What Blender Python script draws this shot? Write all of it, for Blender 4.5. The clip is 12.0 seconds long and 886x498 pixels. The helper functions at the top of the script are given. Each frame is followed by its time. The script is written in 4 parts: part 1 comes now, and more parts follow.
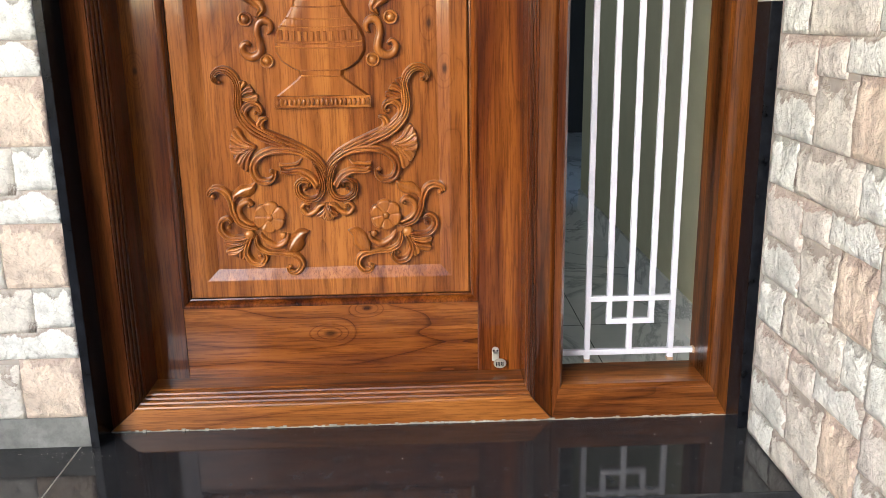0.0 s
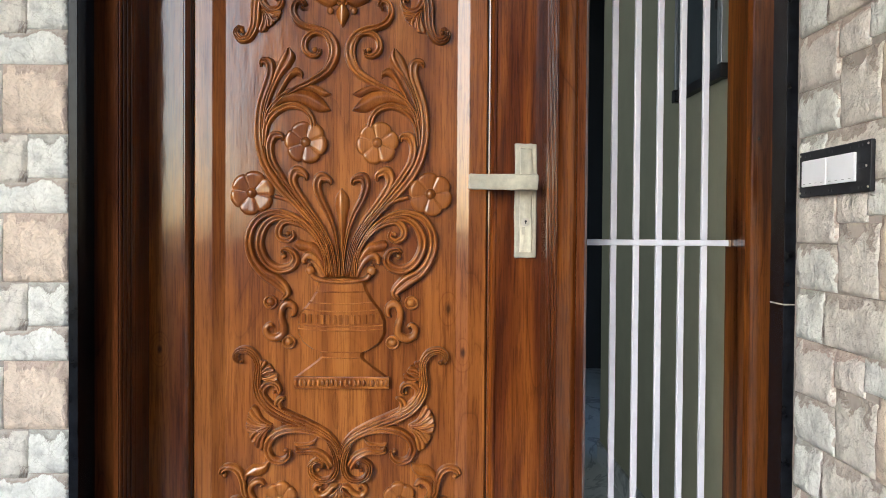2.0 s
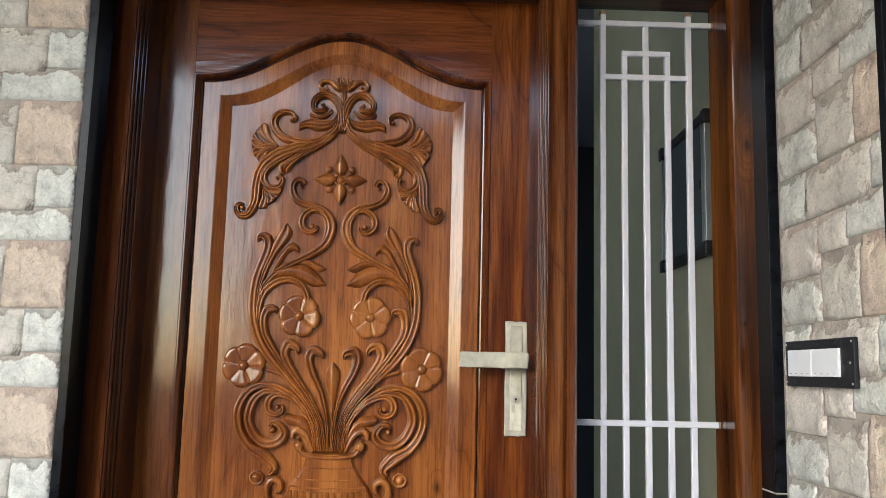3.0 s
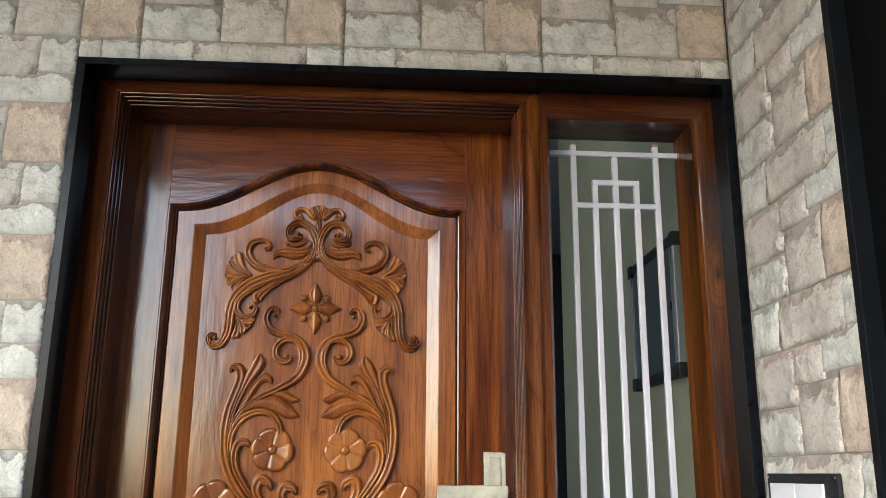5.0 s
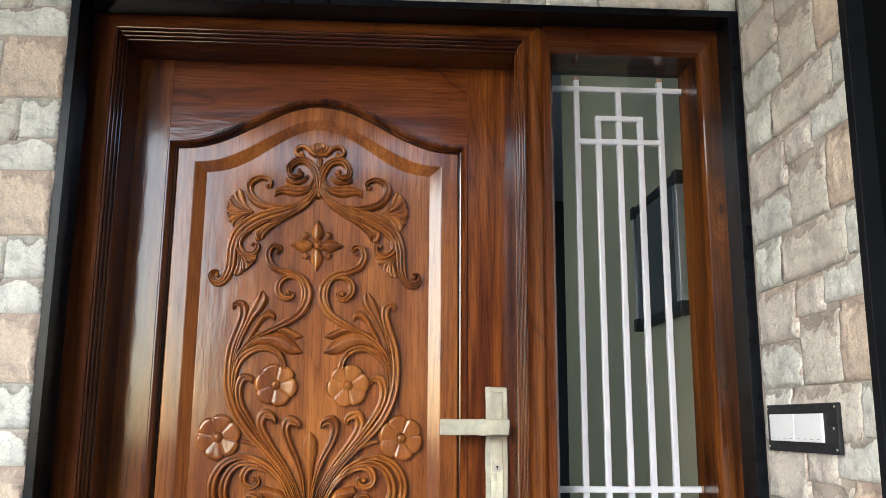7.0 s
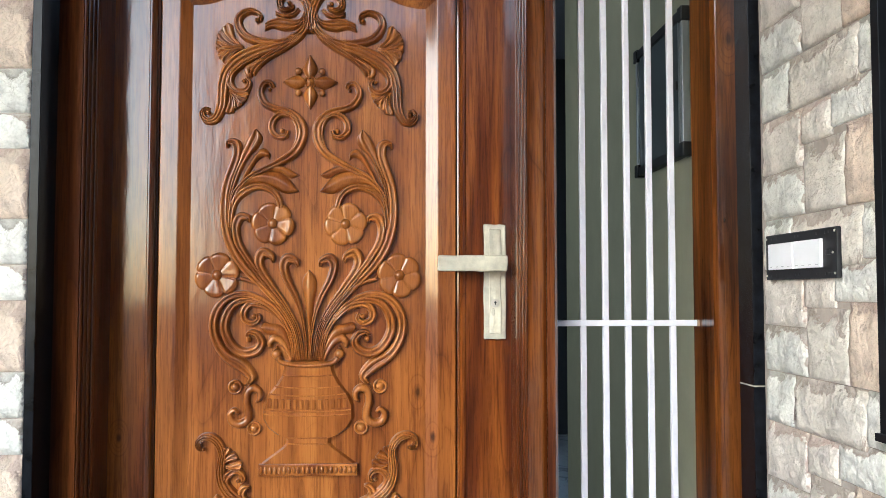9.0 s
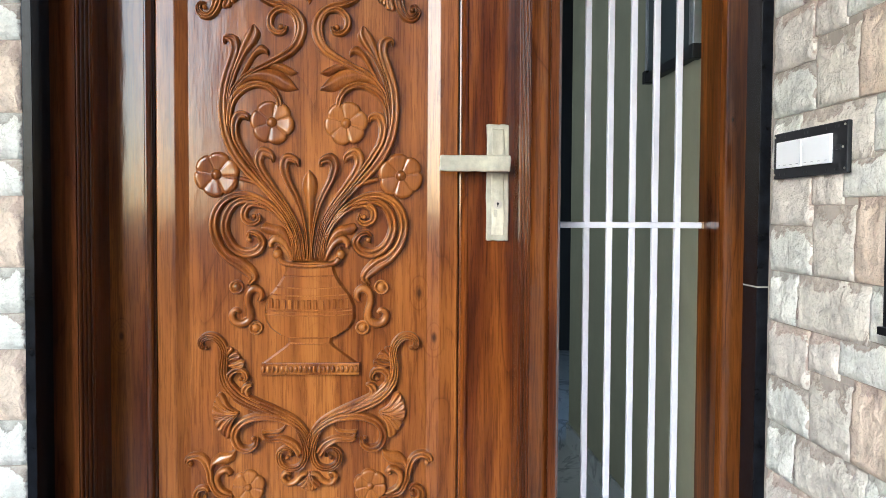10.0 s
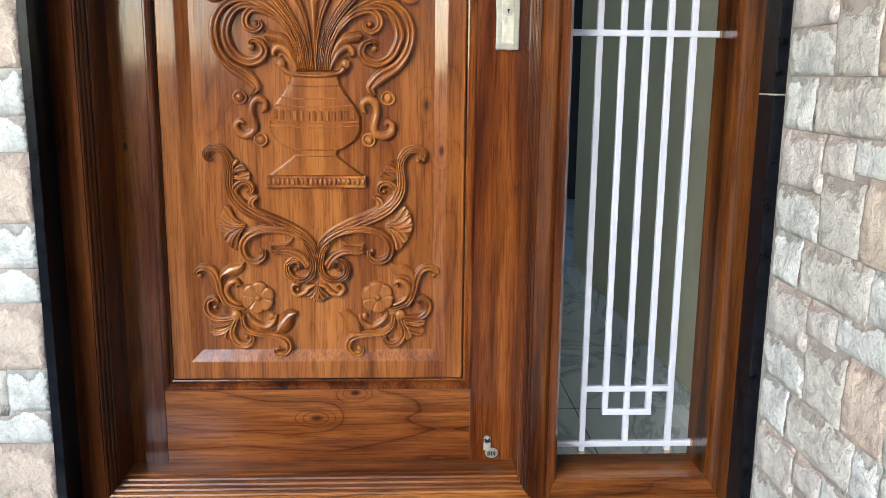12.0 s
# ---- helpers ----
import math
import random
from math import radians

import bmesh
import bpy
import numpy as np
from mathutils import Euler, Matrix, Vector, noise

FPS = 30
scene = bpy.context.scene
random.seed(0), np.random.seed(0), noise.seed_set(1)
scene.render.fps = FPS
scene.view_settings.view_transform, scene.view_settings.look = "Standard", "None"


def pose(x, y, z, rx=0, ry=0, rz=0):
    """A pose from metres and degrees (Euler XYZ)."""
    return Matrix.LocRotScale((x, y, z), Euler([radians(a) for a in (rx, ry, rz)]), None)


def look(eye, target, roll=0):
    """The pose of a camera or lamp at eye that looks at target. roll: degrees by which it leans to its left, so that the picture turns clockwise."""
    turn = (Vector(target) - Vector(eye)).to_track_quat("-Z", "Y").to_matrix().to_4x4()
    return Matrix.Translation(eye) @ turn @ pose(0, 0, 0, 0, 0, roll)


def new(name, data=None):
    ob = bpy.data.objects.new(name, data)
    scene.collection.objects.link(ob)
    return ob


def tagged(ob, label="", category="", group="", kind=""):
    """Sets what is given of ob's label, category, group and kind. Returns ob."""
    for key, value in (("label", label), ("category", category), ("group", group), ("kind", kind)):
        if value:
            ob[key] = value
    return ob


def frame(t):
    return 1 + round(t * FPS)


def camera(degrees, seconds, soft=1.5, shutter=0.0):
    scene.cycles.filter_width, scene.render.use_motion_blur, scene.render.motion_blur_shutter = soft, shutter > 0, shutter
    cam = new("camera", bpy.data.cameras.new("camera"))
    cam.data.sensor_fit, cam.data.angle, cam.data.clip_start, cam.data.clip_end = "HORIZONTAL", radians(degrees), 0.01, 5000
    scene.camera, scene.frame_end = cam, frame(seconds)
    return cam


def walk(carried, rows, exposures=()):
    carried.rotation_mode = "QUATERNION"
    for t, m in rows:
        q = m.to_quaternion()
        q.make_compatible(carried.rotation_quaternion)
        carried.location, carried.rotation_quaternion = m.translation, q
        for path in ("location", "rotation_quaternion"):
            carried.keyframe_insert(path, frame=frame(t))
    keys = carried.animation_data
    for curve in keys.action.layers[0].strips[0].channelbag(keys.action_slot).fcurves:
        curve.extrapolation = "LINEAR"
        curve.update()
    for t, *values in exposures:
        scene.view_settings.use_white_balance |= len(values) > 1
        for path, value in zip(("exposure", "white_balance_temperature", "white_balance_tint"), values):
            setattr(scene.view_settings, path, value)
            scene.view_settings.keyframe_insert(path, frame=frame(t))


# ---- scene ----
cam = camera(54.5, 12.0, soft=0.6)
PATH = [
    (0, (0.207, -1.827, 0.914), (0.267, 0.103, 0.391), -0.9),
    (0.5, (0.202, -1.804, 0.996), (0.235, 0.131, 0.49), -0.8),
    (1, (0.2, -1.802, 1.013), (0.223, 0.164, 0.645), -0.4),
    (1.5, (0.217, -1.806, 1.031), (0.225, 0.185, 0.837), 0.0),
    (2, (0.211, -1.812, 1.078), (0.232, 0.187, 1.038), 0.4),
    (2.5, (0.213, -1.824, 1.122), (0.238, 0.171, 1.253), 0.9),
    (3, (0.213, -1.839, 1.165), (0.245, 0.141, 1.443), 1.4),
    (3.5, (0.206, -1.852, 1.196), (0.26, 0.111, 1.576), 1.3),
    (5.5, (0.18, -1.844, 1.232), (0.297, 0.086, 1.743), 0.4),
    (6, (0.18, -1.844, 1.227), (0.292, 0.093, 1.715), 0.4),
    (6.5, (0.185, -1.839, 1.213), (0.293, 0.106, 1.663), 0.4),
    (8.5, (0.184, -1.808, 1.15), (0.298, 0.181, 1.324), 0.2),
    (9, (0.193, -1.795, 1.127), (0.304, 0.199, 1.226), 0.0),
    (9.5, (0.194, -1.785, 1.107), (0.306, 0.212, 1.117), 0.0),
    (10, (0.201, -1.774, 1.078), (0.301, 0.221, 0.998), 0.3),
    (10.5, (0.187, -1.767, 1.049), (0.295, 0.222, 0.873), 0.5),
    (11, (0.196, -1.76, 1.014), (0.288, 0.22, 0.746), 0.5),
    (11.5, (0.194, -1.757, 0.988), (0.286, 0.21, 0.641), 0.6),
    (12, (0.194, -1.762, 0.967), (0.286, 0.196, 0.569), 0.6),
]
walk(cam, [(t, look(eye, target, roll)) for t, eye, target, roll in PATH], [(0.0, 2.23, 5750, 7), (1.0, 2.15, 5600, 6), (1.5, 2.02, 5500, 6), (2.5, 1.72, 5450, 5), (3.5, 1.82, 5400, 4), (5.5, 1.98, 5400, 4), (6.5, 2.00, 5400, 4), (8.5, 2.18, 5350, 4), (9.5, 2.18, 5300, 4), (10.5, 2.12, 5200, 3), (12.0, 2.06, 5200, 3)])


# ---- light ----
world = bpy.data.worlds.new("World")
scene.world = world
world.use_nodes = True
wn = world.node_tree
sky = wn.nodes.new("ShaderNodeTexSky")
sky.sky_type = "NISHITA"
sky.sun_disc = False
sky.sun_elevation = radians(25.6)
sky.sun_rotation = radians(216)
sky.air_density, sky.dust_density, sky.ozone_density = 1.0, 2.0, 1.5
wn.links.new(sky.outputs[0], wn.nodes["Background"].inputs[0])
wn.nodes["Background"].inputs[1].default_value = 0.15
sun_data = bpy.data.lights.new("sun", "SUN")
sun_data.energy, sun_data.angle, sun_data.color = 0.1, radians(20), (1.0, 0.98, 0.95)
sun = new("sun", sun_data)
sun.matrix_world = look((-4.4, -6.0, 3.6), (0, 0, 0))

# ---- materials ----


def nodes_of(name):
    m = bpy.data.materials.new(name)
    m.use_nodes = True
    t = m.node_tree
    return m, t, t.nodes, t.links, t.nodes["Principled BSDF"]


def ramp(nodes, stops, mode="LINEAR"):
    r = nodes.new("ShaderNodeValToRGB")
    r.color_ramp.interpolation = mode
    e = r.color_ramp.elements
    while len(e) < len(stops):
        e.new(0.5)
    for k, (p, c) in zip(e, stops):
        k.position, k.color = p, (*c, 1)
    return r


def mapping(nodes, links, scale, coord="Object", rand=0.0):
    tc = nodes.new("ShaderNodeTexCoord")
    mp = nodes.new("ShaderNodeMapping")
    mp.inputs["Scale"].default_value = scale
    links.new(tc.outputs[coord], mp.inputs["Vector"])
    if rand:
        oi = nodes.new("ShaderNodeObjectInfo")
        mu = nodes.new("ShaderNodeMath")
        mu.operation = "MULTIPLY"
        mu.inputs[1].default_value = rand
        links.new(oi.outputs["Random"], mu.inputs[0])
        links.new(mu.outputs[0], mp.inputs["Location"])
    return mp.outputs["Vector"]


def noise_tex(nodes, links, vec, scale, detail=6, rough=0.6, dist=0.0):
    n = nodes.new("ShaderNodeTexNoise")
    n.inputs["Scale"].default_value = scale
    n.inputs["Detail"].default_value = detail
    n.inputs["Roughness"].default_value = rough
    n.inputs["Distortion"].default_value = dist
    links.new(vec, n.inputs["Vector"])
    return n


def bump(nodes, links, height, strength, dist, into):
    b = nodes.new("ShaderNodeBump")
    b.inputs["Strength"].default_value = strength
    b.inputs["Distance"].default_value = dist
    links.new(height, b.inputs["Height"])
    links.new(b.outputs[0], into)
    return b


def mixc(nodes, links, fac, a, b, mode="MIX"):
    m = nodes.new("ShaderNodeMix")
    m.data_type, m.blend_type = "RGBA", mode
    for sock, v in ((m.inputs["Factor"], fac), (m.inputs["A"], a), (m.inputs["B"], b)):
        if hasattr(v, "links"):
            links.new(v, sock)
        else:
            sock.default_value = v if isinstance(v, float) else (*v, 1)
    return m.outputs["Result"]


def teak(name, along, dark, mid, light, rough=0.35, coat=1.0, coat_rough=0.10, figure=1.0, vary=0.8, lines=13.0, stretch=0.14, knots=(), streaks=0.48, pores=0.5):
    """Varnished teak with the grain along one axis."""
    m, t, nodes, links, p = nodes_of(name)
    long = {"z": lambda k: (1, 1, k), "x": lambda k: (k, 1, 1)}[along]
    v = mapping(nodes, links, long(0.04), rand=7.0)
    v1 = mapping(nodes, links, long(stretch), rand=3.0)
    warp = noise_tex(nodes, links, v1, 4.5, 2, 0.45, 0.3)
    total, dark_spot = warp.outputs["Fac"], None
    for kx, kz, kr in knots:
        tc = nodes.new("ShaderNodeTexCoord")
        mp = nodes.new("ShaderNodeMapping")
        mp.vector_type = "TEXTURE"
        mp.inputs["Location"].default_value = (kx, 0, kz)
        mp.inputs["Scale"].default_value = (kr, 9.0, kr * 2.0) if along == "z" else (kr * 2.0, 9.0, kr)
        links.new(tc.outputs["Object"], mp.inputs["Vector"])
        ln = nodes.new("ShaderNodeVectorMath")
        ln.operation = "LENGTH"
        links.new(mp.outputs[0], ln.inputs[0])
        fall = nodes.new("ShaderNodeMapRange")
        fall.interpolation_type = "SMOOTHERSTEP"
        for key, val in (("From Min", 0.0), ("From Max", 4.5), ("To Min", 0.26), ("To Max", 0.0)):
            fall.inputs[key].default_value = val
        links.new(ln.outputs["Value"], fall.inputs["Value"])
        sm = nodes.new("ShaderNodeMath")
        sm.operation = "ADD"
        links.new(total, sm.inputs[0])
        links.new(fall.outputs["Result"], sm.inputs[1])
        total = sm.outputs[0]
        core = nodes.new("ShaderNodeMapRange")
        for key, val in (("From Min", 0.35), ("From Max", 1.1), ("To Min", 0.30), ("To Max", 1.0)):
            core.inputs[key].default_value = val
        links.new(ln.outputs["Value"], core.inputs["Value"])
        if dark_spot is None:
            dark_spot = core.outputs["Result"]
        else:
            mn = nodes.new("ShaderNodeMath")
            mn.operation = "MULTIPLY"
            links.new(dark_spot, mn.inputs[0])
            links.new(core.outputs["Result"], mn.inputs[1])
            dark_spot = mn.outputs[0]
    rings = nodes.new("ShaderNodeMath")
    rings.operation = "MULTIPLY"
    rings.inputs[1].default_value = lines
    links.new(total, rings.inputs[0])
    frac = nodes.new("ShaderNodeMath")
    frac.operation = "FRACT"
    links.new(rings.outputs[0], frac.inputs[0])
    fine = noise_tex(nodes, links, v, 260.0, 4, 0.7, 0.1)
    streak = noise_tex(nodes, links, v, 60.0, 4, 0.6, 0.2)
    broad = noise_tex(nodes, links, v, 11.0, 4, 0.6, 0.6)
    blot = noise_tex(nodes, links, mapping(nodes, links, long(0.22), rand=4.0), 7.0, 3, 0.55, 0.8)
    tot = nodes.new("ShaderNodeMath")
    tot.operation = "MULTIPLY_ADD"
    tot.inputs[1].default_value = 0.45
    links.new(blot.outputs["Fac"], tot.inputs[0])
    sc = nodes.new("ShaderNodeMath")
    sc.operation = "MULTIPLY_ADD"
    sc.inputs[1].default_value, sc.inputs[2].default_value = 0.9, -0.175
    links.new(broad.outputs["Fac"], sc.inputs[0])
    links.new(sc.outputs[0], tot.inputs[2])
    r1 = ramp(nodes, [(0.37, dark), (0.49, mid), (0.62, light)])
    links.new(tot.outputs[0], r1.inputs[0])
    rl = ramp(nodes, [(0.0, (0.22, 0.14, 0.09)), (0.05, (0.72, 0.64, 0.58)), (0.22, (1, 1, 1)), (0.85, (0.93, 0.90, 0.88)), (1.0, (0.62, 0.52, 0.46))])
    links.new(frac.outputs[0], rl.inputs[0])
    oi = nodes.new("ShaderNodeObjectInfo")
    tone = ramp(nodes, [(0.0, (0.72, 0.66, 0.62)), (1.0, (1.05, 1.05, 1.05))])
    links.new(oi.outputs["Random"], tone.inputs[0])
    c0 = mixc(nodes, links, vary, r1.outputs[0], tone.outputs[0], "MULTIPLY")
    c1 = mixc(nodes, links, 0.6 * figure, c0, rl.outputs[0], "MULTIPLY")
    rs = ramp(nodes, [(0.38, (0.42, 0.33, 0.27)), (0.50, (0.92, 0.90, 0.88)), (0.66, (1.15, 1.15, 1.12))])
    links.new(streak.outputs["Fac"], rs.inputs[0])
    c2 = mixc(nodes, links, streaks, c1, rs.outputs[0], "MULTIPLY")
    rf = ramp(nodes, [(0.42, (0.35, 0.27, 0.22)), (0.50, (1, 1, 1))])
    links.new(fine.outputs["Fac"], rf.inputs[0])
    c3 = mixc(nodes, links, pores, c2, rf.outputs[0], "MULTIPLY")
    if dark_spot is not None:
        c3 = mixc(nodes, links, 1.0, c3, dark_spot, "MULTIPLY")
    links.new(c3, p.inputs["Base Color"])
    p.inputs["Roughness"].default_value = rough
    p.inputs["Specular IOR Level"].default_value = 0.08
    p.inputs["Coat Weight"].default_value = coat
    p.inputs["Coat Roughness"].default_value = coat_rough
    wav = noise_tex(nodes, links, mapping(nodes, links, long(0.3), rand=2.0), 40.0, 2, 0.5)
    ad = nodes.new("ShaderNodeMath")
    ad.operation = "MULTIPLY_ADD"
    ad.inputs[1].default_value = 0.35
    links.new(fine.outputs["Fac"], ad.inputs[0])
    links.new(wav.outputs["Fac"], ad.inputs[2])
    bump(nodes, links, ad.outputs[0], 0.45, 0.0012, p.inputs["Normal"])
    brush = nodes.new("ShaderNodeMath")
    brush.operation = "MULTIPLY_ADD"
    brush.inputs[1].default_value = 0.30
    links.new(noise_tex(nodes, links, mapping(nodes, links, long(0.10), rand=2.0), 210.0, 3, 0.6).outputs["Fac"], brush.inputs[0])
    links.new(wav.outputs["Fac"], brush.inputs[2])
    bump(nodes, links, brush.outputs[0], 0.5, 0.001, p.inputs["Coat Normal"])
    return m


def plain(name, col, rough=0.5, metal=0.0, var=0.15, scale=30.0, bmp=0.1, spec=0.5):
    m, t, nodes, links, p = nodes_of(name)
    v = mapping(nodes, links, (1, 1, 1), rand=5.0)
    n = noise_tex(nodes, links, v, scale, 6, 0.65)
    n2 = noise_tex(nodes, links, v, scale * 0.12, 3, 0.5)
    r = ramp(nodes, [(0.3, tuple(c * (1 - var) for c in col)), (0.7, tuple(min(1, c * (1 + var)) for c in col))])
    links.new(n2.outputs["Fac"], r.inputs[0])
    r2 = ramp(nodes, [(0.35, (1 - var,) * 3), (0.6, (1, 1, 1))])
    links.new(n.outputs["Fac"], r2.inputs[0])
    links.new(mixc(nodes, links, 0.6, r.outputs[0], r2.outputs[0], "MULTIPLY"), p.inputs["Base Color"])
    p.inputs["Roughness"].default_value = rough
    p.inputs["Metallic"].default_value = metal
    p.inputs["Specular IOR Level"].default_value = spec
    if bmp:
        bump(nodes, links, n.outputs["Fac"], bmp, 0.001, p.inputs["Normal"])
    return m


DK, MD, LT = (0.0440, 0.0095, 0.0026), (0.1480, 0.0370, 0.0058), (0.2950, 0.0930, 0.0130)
FD, FM, FL = (0.0320, 0.0085, 0.0035), (0.0760, 0.0205, 0.0055), (0.1400, 0.0430, 0.0100)
GD, GM, GL = (0.0350, 0.0085, 0.0022), (0.1100, 0.0280, 0.0046), (0.2450, 0.0800, 0.0115)
TEAK_Z = teak("teak_upright", "z", DK, MD, LT, knots=((-0.412, 0.806, 0.006),))
TEAK_PANEL = teak("teak_panel", "z", (0.1900, 0.0560, 0.0105), (0.3100, 0.1030, 0.0180), (0.4200, 0.1540, 0.0290), figure=0.7, vary=0.0, lines=8.0, stretch=0.2, streaks=0.30, pores=0.48, knots=((0.279, 0.799, 0.007), (0.245, 0.90, 0.008)))
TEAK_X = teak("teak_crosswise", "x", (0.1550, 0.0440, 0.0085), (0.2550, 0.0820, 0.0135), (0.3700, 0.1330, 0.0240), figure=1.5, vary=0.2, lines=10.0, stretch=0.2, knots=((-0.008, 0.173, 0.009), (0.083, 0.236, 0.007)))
# darker than the bottom rail: the shade up there is put into the colour
TEAK_TOP = teak("teak_top_rail_shaded", "x", (0.0750, 0.0162, 0.0036), (0.1500, 0.0370, 0.0066), (0.2150, 0.0600, 0.0100), figure=1.1, vary=0.0, lines=9.0)
FRAME_Z = teak("frame_teak_upright", "z", FD, FM, FL, vary=0.3)
SILL_X = teak("worn_teak_sill", "x", (0.1000, 0.0290, 0.0070), (0.2700, 0.0900, 0.0170), (0.3900, 0.1480, 0.0300), coat=0.9, coat_rough=0.16, vary=0.0, lines=6.0)
FRAME_X = teak("frame_teak_crosswise", "x", FD, FM, FL, vary=0.3)
GOLD_Z = teak("golden_teak_upright", "z", GD, GM, GL, vary=0.5, knots=((0.910, 1.672, 0.010), (0.895, 1.279, 0.004)))
MULLION_Z = teak("brown_teak_upright", "z", (0.0360, 0.0090, 0.0035), (0.0800, 0.0210, 0.0055), (0.1650, 0.0500, 0.0105), vary=0.0, knots=((0.470, 1.02, 0.010),))
JAMB_Z = teak("golden_sapwood_upright", "z", (0.0420, 0.0115, 0.0030), (0.1350, 0.0430, 0.0074), (0.2600, 0.0960, 0.0160), vary=0.0, knots=((0.910, 1.672, 0.010), (0.895, 1.279, 0.004)))
STILE_Z = teak("red_teak_upright", "z", (0.0330, 0.0072, 0.0022), (0.1200, 0.0280, 0.0048), (0.2700, 0.0820, 0.0115), vary=0.0)
CARVED = teak("carved_teak", "z", (0.2000, 0.0590, 0.0112), (0.3150, 0.1050, 0.0185), (0.4200, 0.1540, 0.0290), 0.3, 1.0, 0.07, 0.3, 0.0, streaks=0.2, pores=0.3)
FLOOR_GRANITE = plain("dusty_granite", (0.026, 0.027, 0.030), 0.07, var=0.35, scale=260, bmp=0.01, spec=0.5)
GRANITE = plain("black_granite", (0.007, 0.008, 0.011), 0.24, var=0.6, scale=300, bmp=0.03, spec=0.14)
GRANITE_EDGE = plain("sawn_granite", (0.02, 0.021, 0.024), 0.45, var=0.3, scale=200, bmp=0.1)
WHITE_PAINT = plain("white_enamel", (0.66, 0.66, 0.72), 0.35, var=0.05, scale=60)
CEMENT = plain("cement", (0.20, 0.20, 0.185), 0.9, var=0.55, scale=45, bmp=1.0)
GROUT = plain("white_filler", (0.42, 0.39, 0.33), 0.9, var=0.3, scale=200, bmp=0.5)
INNER_PAINT = plain("sage_wall_paint", (0.36, 0.355, 0.245), 0.8, var=0.05, scale=90, bmp=0.08)
# near-black colour stands in for the room's lack of light
DARK_ROOM = plain("unlit_room_black", (0.006, 0.0055, 0.005), 0.7, var=0.1, scale=20)


def marble(name):
    """Pale grey marble with long darker veins."""
    m, t, nodes, links, p = nodes_of(name)
    v = mapping(nodes, links, (1.0, 0.45, 1.0))
    cloud = ramp(nodes, [(0.3, (0.50, 0.52, 0.50)), (0.7, (0.66, 0.67, 0.64))])
    links.new(noise_tex(nodes, links, v, 3.0, 5, 0.6, 0.6).outputs["Fac"], cloud.inputs[0])
    vein = ramp(nodes, [(0.46, (1, 1, 1)), (0.495, (0.45, 0.47, 0.48)), (0.52, (1, 1, 1))])
    links.new(noise_tex(nodes, links, v, 2.6, 7, 0.6, 1.4).outputs["Fac"], vein.inputs[0])
    links.new(mixc(nodes, links, 0.75, cloud.outputs[0], vein.outputs[0], "MULTIPLY"), p.inputs["Base Color"])
    p.inputs["Roughness"].default_value = 0.18
    return m


MARBLE = marble("grey_marble")
BLACK_ALU = plain("black_aluminium", (0.007, 0.008, 0.010), 0.45, var=0.2, scale=150, bmp=0.05, spec=0.15)
BLACK_PLASTIC = plain("black_plastic", (0.018, 0.019, 0.022), 0.5, var=0.2, scale=150, bmp=0.05, spec=0.3)
WHITE_PLASTIC = plain("white_plastic", (0.86, 0.87, 0.90), 0.35, var=0.04, scale=30, bmp=0.0)
FILM = plain("wrapped_film", (0.56, 0.53, 0.42), 0.28, var=0.35, scale=55, bmp=1.0)
STEEL = plain("steel", (0.62, 0.58, 0.50), 0.35, 0.55, var=0.2, scale=80)
PANE = plain("grey_glazing", (0.10, 0.12, 0.13), 0.25, var=0.1, scale=10, bmp=0)
ALU = plain("aluminium", (0.35, 0.37, 0.39), 0.4, 0.6, var=0.1)
GLASS_DARK = plain("dark_glass", (0.004, 0.0045, 0.005), 0.5, var=0.1, scale=5, bmp=0, spec=0.08)
RUST = plain("rust_stained_enamel", (0.34, 0.23, 0.15), 0.7, var=0.4, scale=200, bmp=0.3)
# grey kept low so that the slab bounces little light down
CONCRETE = plain("low_bounce_slab", (0.22, 0.21, 0.20), 0.9, var=0.05, scale=20)
GROUND = plain("paving", (0.30, 0.28, 0.26), 0.7, var=0.2, scale=8)
# plasters of the unseen walls, toned by the light they should return
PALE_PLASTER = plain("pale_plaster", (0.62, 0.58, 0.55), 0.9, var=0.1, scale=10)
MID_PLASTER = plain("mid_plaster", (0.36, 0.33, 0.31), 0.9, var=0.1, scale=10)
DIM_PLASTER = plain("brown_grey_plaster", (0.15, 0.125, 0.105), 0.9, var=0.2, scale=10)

# ---- helpers of this scene ----


def part(name, bm, material, parent=None, label="", smooth=False):
    me = bpy.data.meshes.new(name)
    bmesh.ops.recalc_face_normals(bm, faces=bm.faces)
    bm.to_mesh(me)
    bm.free()
    if smooth:
        for f in me.polygons:
            f.use_smooth = True
    me.materials.append(material)
    ob = new(name, me)
    if parent:
        ob.parent = parent
    if label:
        ob["label"] = label
    return ob


def thing(name, at=(0, 0, 0), **tags):
    ob = new(name)
    ob.empty_display_size = 0.05
    ob.location = at
    return tagged(ob, **tags)


def add_box(bm, x0, x1, y0, y1, z0, z1, bev=0.0, seg=2):
    r = bmesh.ops.create_cube(bm, size=1.0)
    for v in r["verts"]:
        v.co = Vector(((x0 + x1) / 2 + v.co.x * (x1 - x0), (y0 + y1) / 2 + v.co.y * (y1 - y0), (z0 + z1) / 2 + v.co.z * (z1 - z0)))
    if bev:
        es = list({e for v in r["verts"] for e in v.link_edges})
        bmesh.ops.bevel(bm, geom=es, offset=bev, segments=seg, profile=0.5, affect="EDGES")
    return bm


def box(x0, x1, y0, y1, z0, z1, bev=0.0, seg=2):
    return add_box(bmesh.new(), x0, x1, y0, y1, z0, z1, bev, seg)


